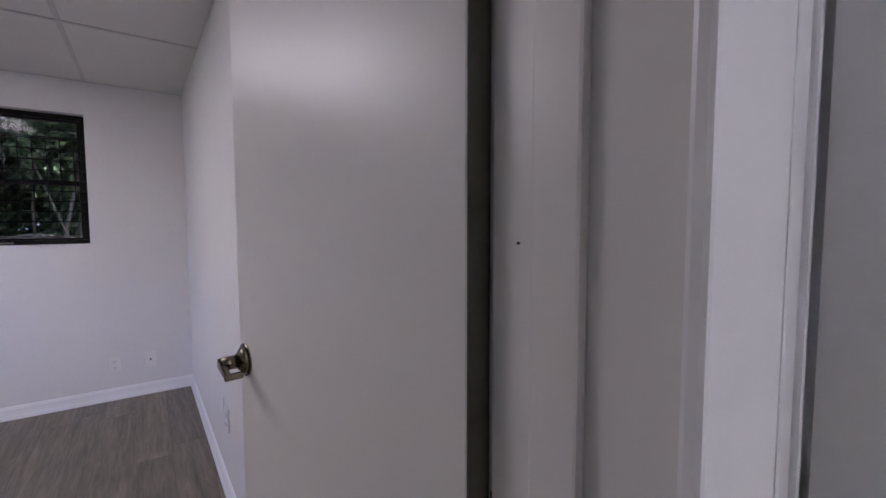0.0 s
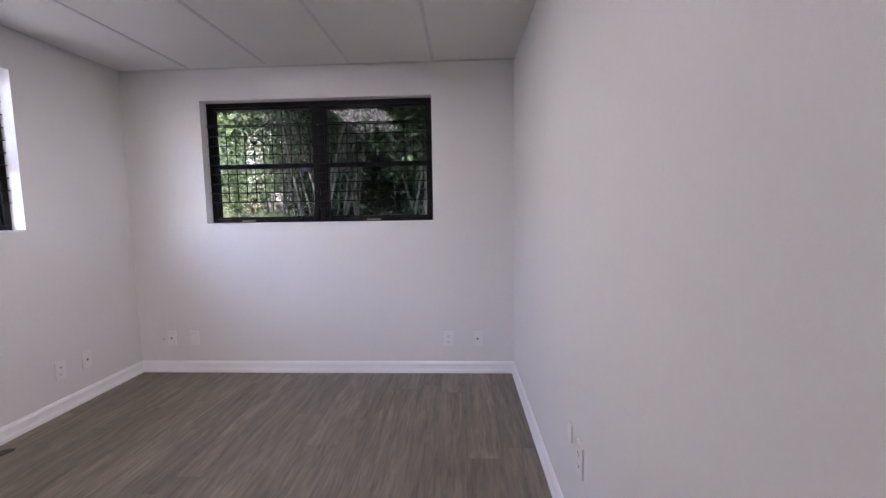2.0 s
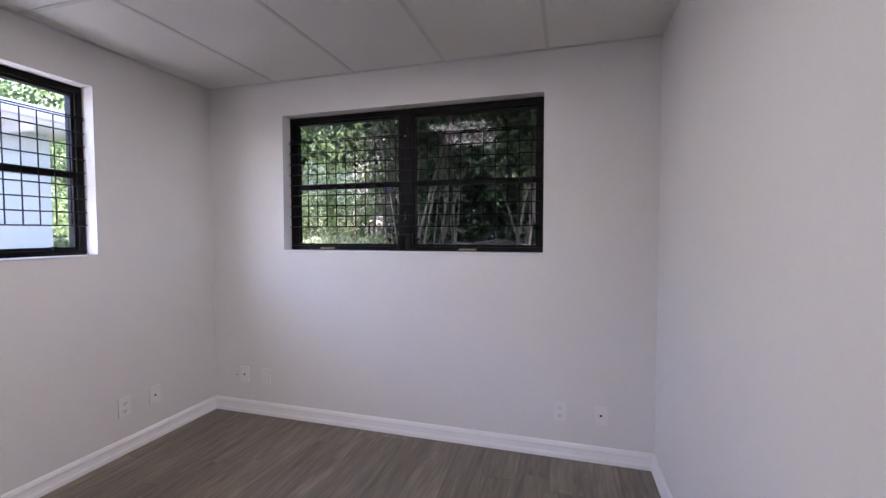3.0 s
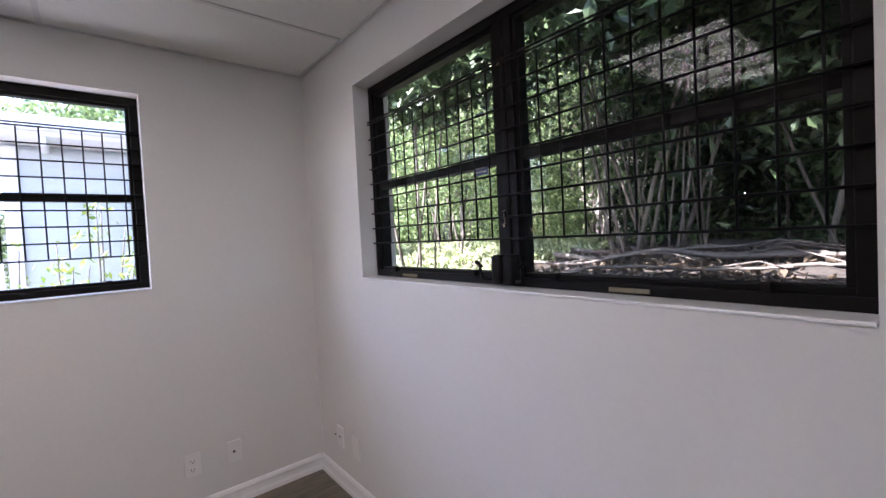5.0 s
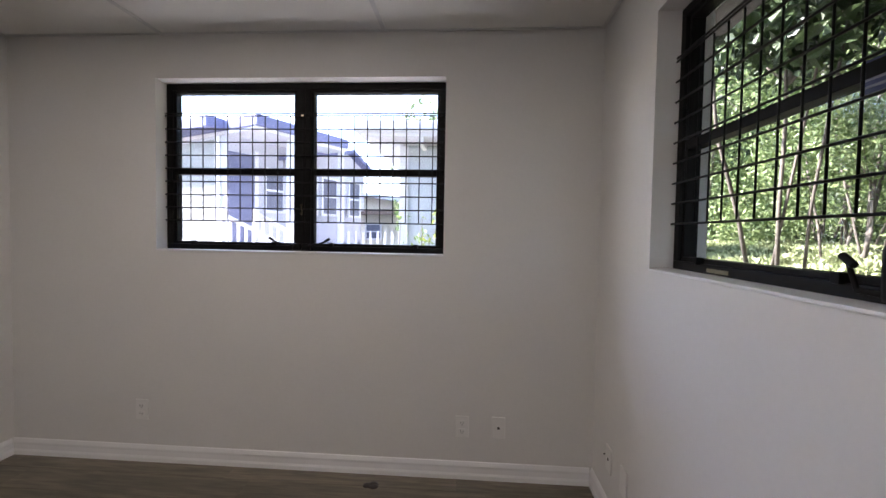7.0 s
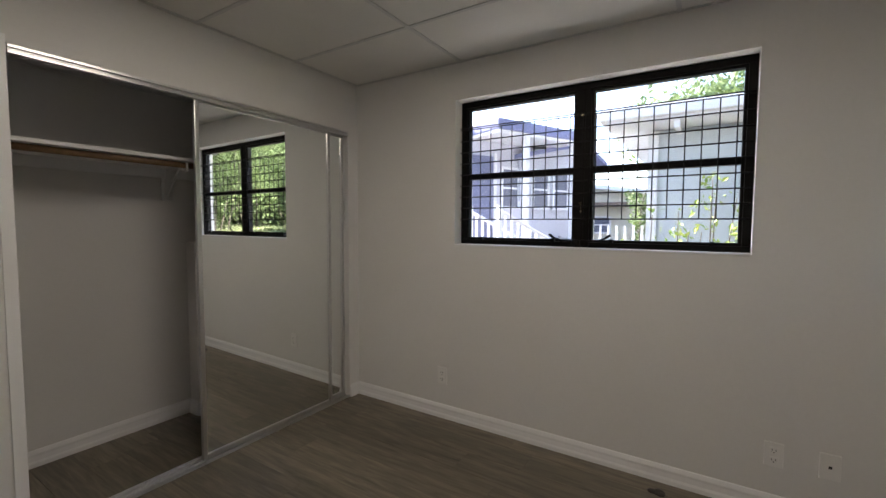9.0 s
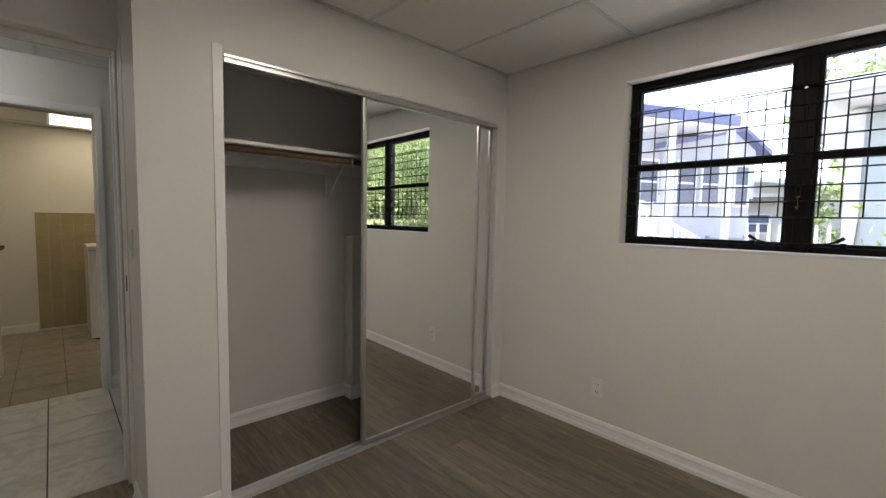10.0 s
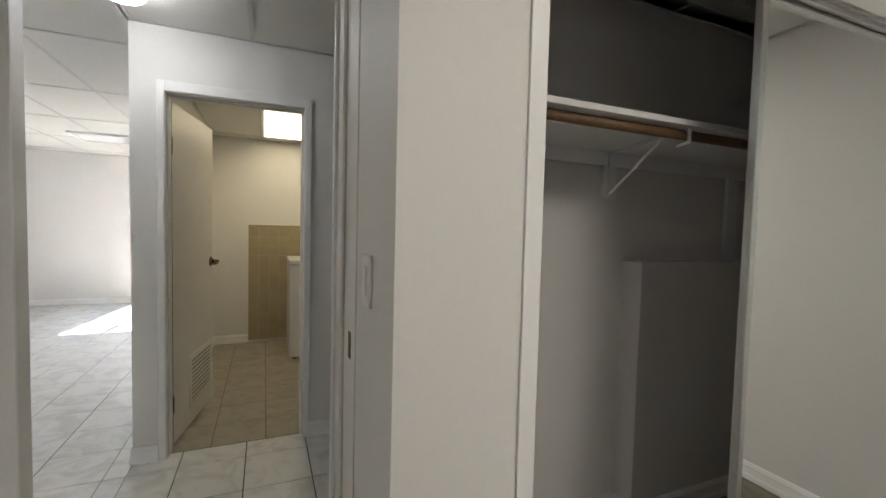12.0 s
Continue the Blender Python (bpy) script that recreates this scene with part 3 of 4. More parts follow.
def lever(parent, x, z, side, sway):
    """A lever handle on the leaf's face; side: which face (local y), sway: which way the lever points along local x."""
    bm = bmesh.new()
    y = side
    rod(bm, (x, 0.018 * y, z), (x, 0.021 * y, z), 0.036, 0.036, 32)
    rod(bm, (x, 0.021 * y, z), (x, 0.034 * y, z), 0.035, 0.019, 32)
    rod(bm, (x, 0.034 * y, z), (x, 0.068 * y, z), 0.0155, 0.0135, 20)
    base = part("door_handle", bm, NICKEL, parent, "antique nickel lever handle", True)
    bm = bmesh.new()
    box(bm, -0.016, 0.050, -0.0065, 0.0065, -0.008, 0.008, 0.003)
    for v in bm.verts:
        f = max(0.0, v.co.x) / 0.050
        v.co.z *= 1.25 - 0.45 * f
        v.co.y += 0.004 * y * f
        v.co.z -= 0.015 * f * f
    box(bm, 0.041, 0.052, -0.026 if y > 0 else 0.002, 0.010 if y > 0 else 0.030, -0.022, -0.0095, 0.002)
    for v in bm.verts:
        v.co = Vector((x + sway * v.co.x, 0.066 * y + v.co.y, z + v.co.z))
    part("lever", bm, NICKEL, base, "flat lever with returned tip")


def leaf(name, label, length, m, height=1.985, z=0.012):
    e = thing(name, label, "door", kind="structure", m=m)
    boxed("leaf", DOOR_PAINT, e, 0.0, length, -0.018, 0.018, z, z + height, bevel=0.003)
    return e


HINGE, FREE = Vector((0.458, 0.297)), Vector((0.352, 0.988))
d = FREE - HINGE
bed_door = leaf("door_1", "flat pale grey-white painted bedroom door, swung open", d.length, pose(HINGE.x + 0.018, HINGE.y, 0, 0, 0, math.degrees(math.atan2(d.y, d.x))), 2.03)
# Dark strip stands in for the shade in the hinge gap.
boxed("hinge_edge", GAP_SHADE_AND_NAIL, bed_door, -0.002, 0.0, -0.017, 0.017, 0.013, 2.04, label="dark strip for the hinge gap shade on the door edge")
lever(bed_door, d.length - 0.035, 1.046, 1, -1)
for z in (0.25, 1.0, 1.75):
    bm = bmesh.new()
    rod(bm, (-0.008, -0.022, z - 0.045), (-0.008, -0.022, z + 0.045), 0.006, n=10)
    part("hinge", bm, NICKEL, bed_door, "nickel hinge knuckle")

b0, b1 = Vector((0.380, -1.405)), Vector((0.250, -2.13))
d = b1 - b0
bath_door = leaf("door_2", "cream painted bathroom door with louvred vent, standing open", d.length, pose(b0.x, b0.y, 0, 0, 0, math.degrees(math.atan2(d.y, d.x))))
# Dark strip for both the gap's shade and the bare door edge.
boxed("hinge_edge", GAP_SHADE_AND_NAIL, bath_door, -0.012, 0.0, -0.0175, 0.017, 0.013, 1.99, label="dark strip for the hinge gap shade on the door edge")
lever(bath_door, d.length - 0.05, 1.035, -1, -1)
for z in (0.25, 1.75):
    boxed("hinge", NICKEL, bath_door, -0.012, 0.004, -0.022, -0.012, z - 0.05, z + 0.05, bevel=0.002)
bm = bmesh.new()
v0, v1 = d.length * 0.34, d.length * 0.93
for a in ((v0, v1, 0.12, 0.145), (v0, v1, 0.435, 0.46), (v0, v0 + 0.025, 0.145, 0.435), (v1 - 0.025, v1, 0.145, 0.435)):
    box(bm, a[0], a[1], -0.027, -0.018, a[2], a[3], 0.002)
box(bm, v0 + 0.02, v1 - 0.02, -0.0186, -0.0182, 0.14, 0.44, mat=1)
vent = part("vent", bm, [DOOR_PAINT, VENT_BACK], bath_door, "louvred vent grille")
bm = bmesh.new()
box(bm, v0 + 0.02, v1 - 0.02, -0.026, -0.019, -0.006, 0.006)
bmesh.ops.rotate(bm, verts=bm.verts[:], cent=(0, -0.022, 0), matrix=Matrix.Rotation(radians(35), 3, "X"))
slat = mesh_of("slat", bm, DOOR_PAINT)
for i in range(11):
    o = new("slat", slat)
    o.parent, o.location = vent, (0, 0, 0.160 + i * 0.0272)


# ---- outlets ----
def plate(name, label, category, m, kind_of="outlet", h=0.115, w=0.072):
    """Built on local xz, facing -y."""
    bm = bmesh.new()
    box(bm, -w / 2, w / 2, -0.008, 0.0, -h / 2, h / 2, 0.003)
    e = thing(name, label, category, bm, PLASTIC, m, group="wall plates")
    if kind_of == "outlet":
        for z in (-0.022, 0.022):
            s = boxed("socket", PLASTIC, e, -0.017, 0.017, -0.0105, -0.008, z - 0.014, z + 0.014, bevel=0.001)
            bm = bmesh.new()
            for x in (-0.007, 0.007):
                box(bm, x - 0.0012, x + 0.0012, -0.0112, -0.0105, z - 0.004, z + 0.006)
            rod(bm, (0, -0.0112, z - 0.009), (0, -0.0105, z - 0.009), 0.0025, n=8)
            part("slot", bm, SLOT, s)
    elif kind_of == "jack":
        boxed("jack", SLOT, e, -0.006, 0.006, -0.0095, -0.008, -0.006, 0.006, bevel=0.002)
    elif kind_of == "switch":
        boxed("rocker", PLASTIC, e, -0.016, 0.016, -0.012, -0.008, -0.033, 0.033, bevel=0.003)
    return e


OUT = "white plastic duplex outlet plate low on the wall"
JACK = "white plastic wall plate with one small jack"
plate("outlet", OUT, "outlet", pose(-0.05, NORTH, 0.272))
plate("jack_plate", JACK, "wall plate", pose(0.175, NORTH, 0.272), "jack")
plate("jack_plate", JACK, "wall plate", pose(-2.27, NORTH, 0.28), "jack")
plate("blank_plate", "plain white blank wall plate", "wall plate", pose(-2.085, NORTH, 0.28), "blank")
plate("outlet", OUT, "outlet", pose(WEST, 3.272, 0.278, 0, 0, 90))
plate("jack_plate", JACK, "wall plate", pose(WEST, 3.465, 0.28, 0, 0, 90), "jack")
plate("outlet", OUT, "outlet", pose(WEST, 1.482, 0.29, 0, 0, 90))
plate("outlet", OUT, "outlet", pose(0.4755, 2.17, 0.40, 0, 0, -90 + turn))
plate("jack_plate", JACK, "wall plate", pose(0.4742, 2.30, 0.43, 0, 0, -90 + turn), "blank", 0.07, 0.045)
plate("light_switch", "white plastic rocker light switch beside the door", "switch", pose(ALCOVE, 0.505, 1.195, 0, 0, 90), "switch")

bm = bmesh.new()
rod(bm, (-2.34, NORTH, 0.27), (-2.34, NORTH - 0.006, 0.27), 0.004, n=8)
thing("nail", "tiny dark nail in the wall above the baseboard", "nail", bm, SLOT)
bm = bmesh.new()
for i in range(9):
    a = i * 0.7
    bmesh.ops.create_uvsphere(bm, u_segments=8, v_segments=5, radius=0.018 + 0.008 * math.sin(3 * a), matrix=Matrix.Translation((0.012 * math.cos(a), 0.022 * math.sin(a), 0)))
for v in bm.verts:
    v.co.z = max(0.0, v.co.z) * 0.25
thing("dried_leaf", "small dark dried leaf scrap on the floor", "debris", bm, STAIN, pose(-2.42, 2.815, 0.0005), smooth=True)
sticker = thing("window_sticker", "small dark blue sticker with white lines on glass", "sticker", m=pose(-1.135, NORTH + 0.098, 1.585))
boxed("backing", material("sticker_blue", (0.02, 0.025, 0.09), 0.4), sticker, -0.07, 0.0, 0.0, 0.002, 0.0, 0.065)
bm = bmesh.new()
for i, w in enumerate((0.055, 0.05, 0.058, 0.04)):
    box(bm, -0.064, -0.064 + w, -0.0012, 0.0, 0.01 + 0.014 * i, 0.015 + 0.014 * i)
part("print", bm, material("faded_print", (0.16, 0.16, 0.2), 0.5), sticker, "illegible white print")
for x in (-0.62, -1.62):
    bm = bmesh.new()
    box(bm, -0.055, 0.055, -0.0015, 0.0, -0.008, 0.004)
    strip = thing("label_strip", "small pale paper label on the window frame", "label", bm, material("aged_paper", (0.22, 0.20, 0.13), 0.7, grain=0.1), pose(x, NORTH + 0.0745, WIN_Z0 + 0.022), group="frame labels")

# ---- bathroom ----
bath_tiles = thing("wall_tiles", "beige glazed tile wainscot on the bathroom wall", "wall tiles", kind="structure")
bm = bmesh.new()
box(bm, 0.0006, 0.1044, 0.0, 0.008, 0.0006, 0.1044, 0.0012)
tile = mesh_of("tile", bm, BEIGE_TILE)
for i in range(16):
    for k in range(12):
        o = new("tile", tile)
        o.parent, o.location = bath_tiles, (0.042 - 0.105 * (i + 1), BATH_S, 0.105 * k + 0.022)
bm = bmesh.new()
box(bm, -1.638, 0.042, 0.0, 0.011, 0.0, 0.024, 0.004)
cap = part("cap_tile", bm, BEIGE_TILE, bath_tiles, "rounded beige cap along the tile edge")
cap.location = (0.0, BATH_S, 1.283)
washer = thing("washing_machine", "white enamel top-loading washing machine", "washing machine", m=pose(-0.350, -2.885, 0))
boxed("body", APPLIANCE, washer, -0.68, 0.0, -0.62, 0.0, 0.02, 0.93, bevel=0.012)
boxed("lid", APPLIANCE, washer, -0.685, 0.006, -0.62, 0.008, 0.932, 0.975, bevel=0.01)
for x in (-0.05, -0.63):
    for y in (-0.05, -0.57):
        bm = bmesh.new()
        rod(bm, (x, y, 0), (x, y, 0.03), 0.018, n=10)
        part("foot", bm, SLOT, washer)
valve = thing("water_valve", "small dark metal water valve on the bathroom wall", "valve", m=pose(-0.525, BATH_S, 1.30))
bm = bmesh.new()
rod(bm, (0, 0, 0), (0, 0.05, 0), 0.014, n=12)
rod(bm, (0, 0.05, -0.02), (0, 0.05, 0.03), 0.018, n=12)
part("body", bm, NICKEL, valve)

# ---- far room windows ----
def stacked_window(name, label, m, w, z0, z1, bays, rows):
    e = thing(name, label, "window", kind="structure", m=m)
    bm = bmesh.new()
    f = 0.055
    box(bm, 0, w, 0, 0.05, z0, z0 + f, 0.003)
    box(bm, 0, w, 0, 0.05, z1 - f, z1, 0.003)
    step = (w - f) / bays
    for i in range(bays + 1):
        box(bm, i * step, i * step + f, 0, 0.05, z0 + f, z1 - f, 0.003)
    h = (z1 - z0 - 2 * f) / rows
    for i in range(bays):
        for k in range(1, rows):
            box(bm, i * step + f, (i + 1) * step, 0.004, 0.046, z0 + f + k * h - 0.015, z0 + f + k * h + 0.015, 0.002)
    part("window_frame", bm, FRAME, e, "black metal frame")
    for i in range(bays):
        for k in range(rows):
            g = boxed("pane", GLASS, e, i * step + f, (i + 1) * step, 0.02, 0.024, z0 + f + k * h + 0.015, z0 + f + (k + 1) * h - 0.015)
            g.visible_shadow = False


# Only its east end is in view; the other bays are added for daylight.
stacked_window("window_3", "tall black framed window with stacked panes, widened unseen for daylight", pose(-0.52, LIVING_S - 0.09, 0), 2.35, 0.27, 2.08, 5, 5)

# ---- exterior ----
SOIL = material("soil_and_litter", (0.045, 0.037, 0.029), 0.95, grain=0.5, grain_size=18, blotch=0.35, blotch_size=0.9, bump=1.0, bump_size=30)
BARK = material("pale_bark", (0.125, 0.11, 0.09), 0.85, grain=0.3, grain_size=25, blotch=0.2, blotch_size=3, bump=0.8, bump_size=60)
DEADWOOD = material("dead_branch", (0.11, 0.095, 0.08), 0.85, grain=0.3, grain_size=40)
# Shade and sun are in the leaf colours: a dark and a bright copy.
LEAF_SHADED = leaf_material("leaf_shade", (0.014, 0.030, 0.012), (0.085, 0.13, 0.052))
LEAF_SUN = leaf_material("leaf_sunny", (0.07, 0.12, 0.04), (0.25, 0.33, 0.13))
LEAF_LIME = leaf_material("leaf_lime", (0.14, 0.24, 0.04), (0.36, 0.42, 0.09))
LEAF_GRASS = leaf_material("dry_grass", (0.15, 0.19, 0.08), (0.40, 0.45, 0.24))
LITTER = leaf_material("leaf_litter", (0.04, 0.03, 0.02), (0.16, 0.12, 0.08))
SIDING = material("pale_siding", (0.50, 0.53, 0.55), 0.6, blotch=0.05, blotch_size=1.2, grain=0.03, grain_size=20)
STUCCO = material("white_stucco", (0.50, 0.50, 0.555), 0.8, blotch=0.05, blotch_size=0.8, bump=0.5, bump_size=60)
FASCIA = material("slate_blue_fascia", (0.17, 0.18, 0.31), 0.5, blotch=0.08, blotch_size=1.5)
BLUE_DOOR = material("slate_blue_door", (0.14, 0.15, 0.24), 0.4, blotch=0.08)
PALE_TRIM = material("outdoor_white_paint", (0.70, 0.70, 0.72), 0.5, blotch=0.04, blotch_size=4)
DARK_GLASS = material("dark_house_glass", (0.12, 0.13, 0.18), 0.3, grain=0.1)
ROOFING = material("brown_shingle", (0.20, 0.15, 0.12), 0.9, grain=0.25, grain_size=12)


def ground_height(x, y):
    bank = 0.84 + 0.10 * max(0.0, min(1.0, (y - 4.3) / 2.0)) + 0.20 * max(0.0, min(1.0, (y - 6.0) / 2.5))
    bank += 0.05 * noise.noise(Vector((x * 0.9, y * 0.9, 0))) + 0.02 * noise.noise(Vector((x * 4, y * 4, 3)))
    f = max(0.0, min(1.0, (y - 3.95) / 0.25))
    if x < -2.8:
        f *= max(0.0, min(1.0, (y - 4.2) / 1.2))
    return -0.35 + (bank + 0.35) * f * f * (3 - 2 * f)


def ground_sheet():
    xs = [-3000, -400, -80] + [-30 + 0.4 * i for i in range(136)] + [80, 400, 3000]
    ys = [-3000, -400, -80] + [-14 + 0.4 * i for i in range(111)] + [80, 400, 3000]
    verts = [(x, y, ground_height(x, y)) for y in ys for x in xs]
    n = len(xs)
    faces = [(k * n + i, k * n + i + 1, (k + 1) * n + i + 1, (k + 1) * n + i) for k in range(len(ys) - 1) for i in range(n - 1)]
    me = bpy.data.meshes.new("ground")
    me.from_pydata(verts, [], faces)
    me.materials.append(SOIL)
    for p in me.polygons:
        p.use_smooth = True
    tagged(new("ground", me), "brown soil with leaf litter, rising behind the house", "ground", kind="structure")


ground_sheet()
# Unseen pale slabs, added to bounce sunlight onto the houses and indoors.
bm = bmesh.new()
for i in range(9):
    box(bm, -5.25, -2.76, -13.0 + 1.95 * i, -13.0 + 1.95 * i + 1.935, -0.40, -0.33, 0.006)
thing("pavement", "pale slabs added unseen in the alley to bounce sunlight", "pavement", bm, material("alley_bounce_slab", (0.27, 0.265, 0.25), 0.85, grain=0.1, grain_size=30, blotch=0.12, blotch_size=0.8, bump=0.5, bump_size=80), kind="structure")


def leaf_cloud(name, centres, count, size, seed, mat, parent=None, flat=0.0, droop=0.4):
    """Many small pointed leaves round the given clump centres (x, y, z, radius)."""
    r = np.random.RandomState(seed)
    pick = r.randint(0, len(centres), count)
    c = np.array(centres, float)[pick]
    off = r.normal(size=(count, 3))
    off /= np.linalg.norm(off, axis=1)[:, None]
    rad = r.random_sample(count) ** 0.45
    p = c[:, :3] + off * (rad * c[:, 3])[:, None] * np.array([1, 1, 1 - flat])
    d = r.normal(size=(count, 3)) + np.array([0, 0, -droop])
    d /= np.linalg.norm(d, axis=1)[:, None]
    u = np.cross(d, r.normal(size=(count, 3)))
    u /= np.linalg.norm(u, axis=1)[:, None]
    s = size * (0.6 + 0.8 * r.random_sample(count))[:, None]
    n = np.cross(d, u) * s * 0.10
    v = np.stack([p - d * s * 0.5, p + u * s * 0.24 + n, p + d * s * 0.5, p - u * s * 0.24 + n], 1).reshape(-1, 3)
    f = np.arange(count * 4).reshape(-1, 4)
    me = bpy.data.meshes.new(name)
    me.from_pydata(v.tolist(), [], [(a, b, c2) for a, b, c2, _ in f.tolist()] + [(a, c2, e) for a, _, c2, e in f.tolist()])
    me.materials.append(mat)
    ob = new(name, me)
    ob.parent = parent
    return ob


def limb(bm, pts, r0, r1, n=7):
    """A bent tapering limb through the given points."""
    rings = []
    for i, p in enumerate(pts):
        p = Vector(p)
        d = (Vector(pts[min(i + 1, len(pts) - 1)]) - Vector(pts[max(i - 1, 0)])).normalized()
        a = d.cross(Vector((0.3, 1, 0.2))).normalized()
        b = d.cross(a)
        r = r0 + (r1 - r0) * i / (len(pts) - 1)
        rings.append([bm.verts.new(p + (a * math.cos(t) + b * math.sin(t)) * r) for t in [2 * math.pi * k / n for k in range(n)]])
    for q0, q1 in zip(rings, rings[1:]):
        for k in range(n):
            bm.faces.new((q0[k], q0[(k + 1) % n], q1[(k + 1) % n], q1[k]))
    bm.faces.new(rings[0])
    bm.faces.new(rings[-1])


def tree(x, y, height, seed, stems, leaves, mat, label, low=0.35, spread=1.3, size=0.16, thick=0.05, boughs=()):
    r = random.Random(seed)
    z = ground_height(x, y) - 0.1
    e = thing("tree", label, "tree", m=pose(x, y, z), group="trees")
    bm = bmesh.new()
    tips = []
    for _ in range(stems):
        a, lean = r.uniform(0, 2 * math.pi), r.uniform(0.05, 0.38)
        h = height * r.uniform(0.75, 1.0)
        pts, px, py = [], r.uniform(-0.25, 0.25), r.uniform(-0.25, 0.25)
        for i in range(7):
            f = i / 6
            pts.append((px + math.cos(a) * lean * h * f + r.uniform(-0.04, 0.04), py + math.sin(a) * lean * h * f + r.uniform(-0.04, 0.04), h * f))
        limb(bm, pts, thick * r.uniform(0.6, 1.15), thick * 0.25)
        for i in range(2, 7):
            if i / 6 >= low:
                tips.append(pts[i])
    clumps = []
    for q in boughs:
        start = (0.0, 0.0, height * 0.35)
        limb(bm, [start, [q[k] * 0.5 + start[k] * 0.5 + 0.1 for k in range(3)], q[:3]], thick * 0.5, thick * 0.12, 5)
        clumps.append(q)
    for p in tips:
        for _ in range(2):
            q = (p[0] + r.uniform(-spread, spread), p[1] + r.uniform(-spread, spread), p[2] + r.uniform(-0.3, 0.6))
            mid = [(p[k] * 0.5 + q[k] * 0.5) + r.uniform(-0.08, 0.08) for k in range(3)]
            limb(bm, [p, mid, q], thick * 0.35, thick * 0.1, 5)
            clumps.append((*q, r.uniform(0.3, 0.75) * spread))
    part("trunk", bm, BARK, e, "slender leaning stems and limbs", True)
    leaf_cloud("crown", clumps, leaves, size, seed, mat, e)
    return e


WOOD = "leafy shaded tree with slender pale stems"
rt = random.Random(11)
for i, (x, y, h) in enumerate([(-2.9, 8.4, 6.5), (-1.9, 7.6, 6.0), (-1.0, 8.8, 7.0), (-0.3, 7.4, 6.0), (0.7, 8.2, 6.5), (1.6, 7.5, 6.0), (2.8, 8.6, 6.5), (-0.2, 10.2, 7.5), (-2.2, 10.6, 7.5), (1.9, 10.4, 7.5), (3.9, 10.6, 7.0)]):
    tree(x, y, h, 20 + i, rt.randint(7, 11), 8000, LEAF_SHADED, WOOD, low=0.3, spread=1.2, size=0.11, thick=0.015)
# Trees added for shade: their high boughs, out of view, block the sun.
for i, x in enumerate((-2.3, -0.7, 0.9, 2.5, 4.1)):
    tree(x, 7.3 + 0.3 * (i % 2), 6.2, 50 + i, 5, 46000, LEAF_SHADED, "tall tree with a dense added crown overhanging the bank", low=0.5, spread=1.5, size=0.125, thick=0.022, boughs=[(rt.uniform(-1.1, 1.1), rt.uniform(-2.8, -0.6), rt.uniform(2.5, 4.4), 0.75) for _ in range(26)] + [(rt.uniform(-1.1, 1.1), rt.uniform(-2.6, -1.6), rt.uniform(1.75, 2.6), 0.5) for _ in range(14)] + [(rt.uniform(-1.1, 1.1), rt.uniform(-4.0, -2.4), rt.uniform(4.2, 5.6), 0.7) for _ in range(20)])
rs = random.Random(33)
# Two more added crowns, mostly out of view, keep sun off the bank.
tree(0.2, 7.0, 5.2, 58, 4, 90000, LEAF_SHADED, "broad tree with a spreading crown added to shade the bank", low=0.7, spread=1.2, size=0.11, thick=0.03, boughs=[(rs.uniform(-2.6, 2.6), rs.uniform(-2.2, -0.2), rs.uniform(2.75, 3.9), 0.6) for _ in range(64)])
tree(1.75, 7.4, 6.0, 57, 5, 34000, LEAF_SHADED, "tall tree with a dense added crown overhanging the bank", low=0.5, spread=1.5, size=0.125, thick=0.022, boughs=[(rs.uniform(-1.0, 1.0), rs.uniform(-3.1, -1.1), rs.uniform(2.7, 5.0), 0.7) for _ in range(36)])
tree(-3.9, 5.8, 5.0, 56, 4, 14000, LEAF_SHADED, "tall tree with a dense added crown overhanging the bank", low=0.6, spread=1.2, size=0.1, thick=0.02, boughs=[(rt.uniform(-1.2, 1.2), rt.uniform(-0.7, 0.5), rt.uniform(2.0, 3.3), 0.45) for _ in range(22)])
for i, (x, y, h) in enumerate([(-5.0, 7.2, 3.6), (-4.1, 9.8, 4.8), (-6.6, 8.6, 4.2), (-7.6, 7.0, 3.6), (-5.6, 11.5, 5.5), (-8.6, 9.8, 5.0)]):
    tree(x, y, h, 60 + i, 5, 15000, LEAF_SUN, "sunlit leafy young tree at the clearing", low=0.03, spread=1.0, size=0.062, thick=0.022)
woods = leaf_cloud("far_woods", [(rt.uniform(-22, 9), rt.uniform(11.5, 14.5), rt.uniform(0.8, 9.0), rt.uniform(0.8, 1.6)) for _ in range(420)] + [(rt.uniform(-8, 5), rt.uniform(12.5, 15.0), rt.uniform(0.9, 5.0), rt.uniform(0.7, 1.2)) for _ in range(170)], 210000, 0.30, 5, LEAF_SHADED)
tagged(woods, "dense woods in dark shade-toned green behind the trees", "woods", kind="stuff")
brush = leaf_cloud("undergrowth", [(rt.uniform(-3.2, 8), rt.uniform(8.2, 10.5), 1.15 + rt.uniform(0, 2.0), rt.uniform(0.3, 0.7)) for _ in range(150)], 32000, 0.13, 8, LEAF_SHADED)
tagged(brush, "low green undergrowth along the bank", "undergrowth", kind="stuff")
grass = leaf_cloud("grass", [(x, y, ground_height(x, y) + 0.06, 0.3) for x, y in [(rt.uniform(-10, -3.0), rt.uniform(5.2, 9.5)) for _ in range(420)]], 40000, 0.065, 12, LEAF_GRASS, flat=0.75, droop=-1.2)
tagged(grass, "sunlit yellow-green grass in the clearing", "grass", kind="stuff")
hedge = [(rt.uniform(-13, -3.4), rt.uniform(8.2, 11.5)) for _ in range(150)]
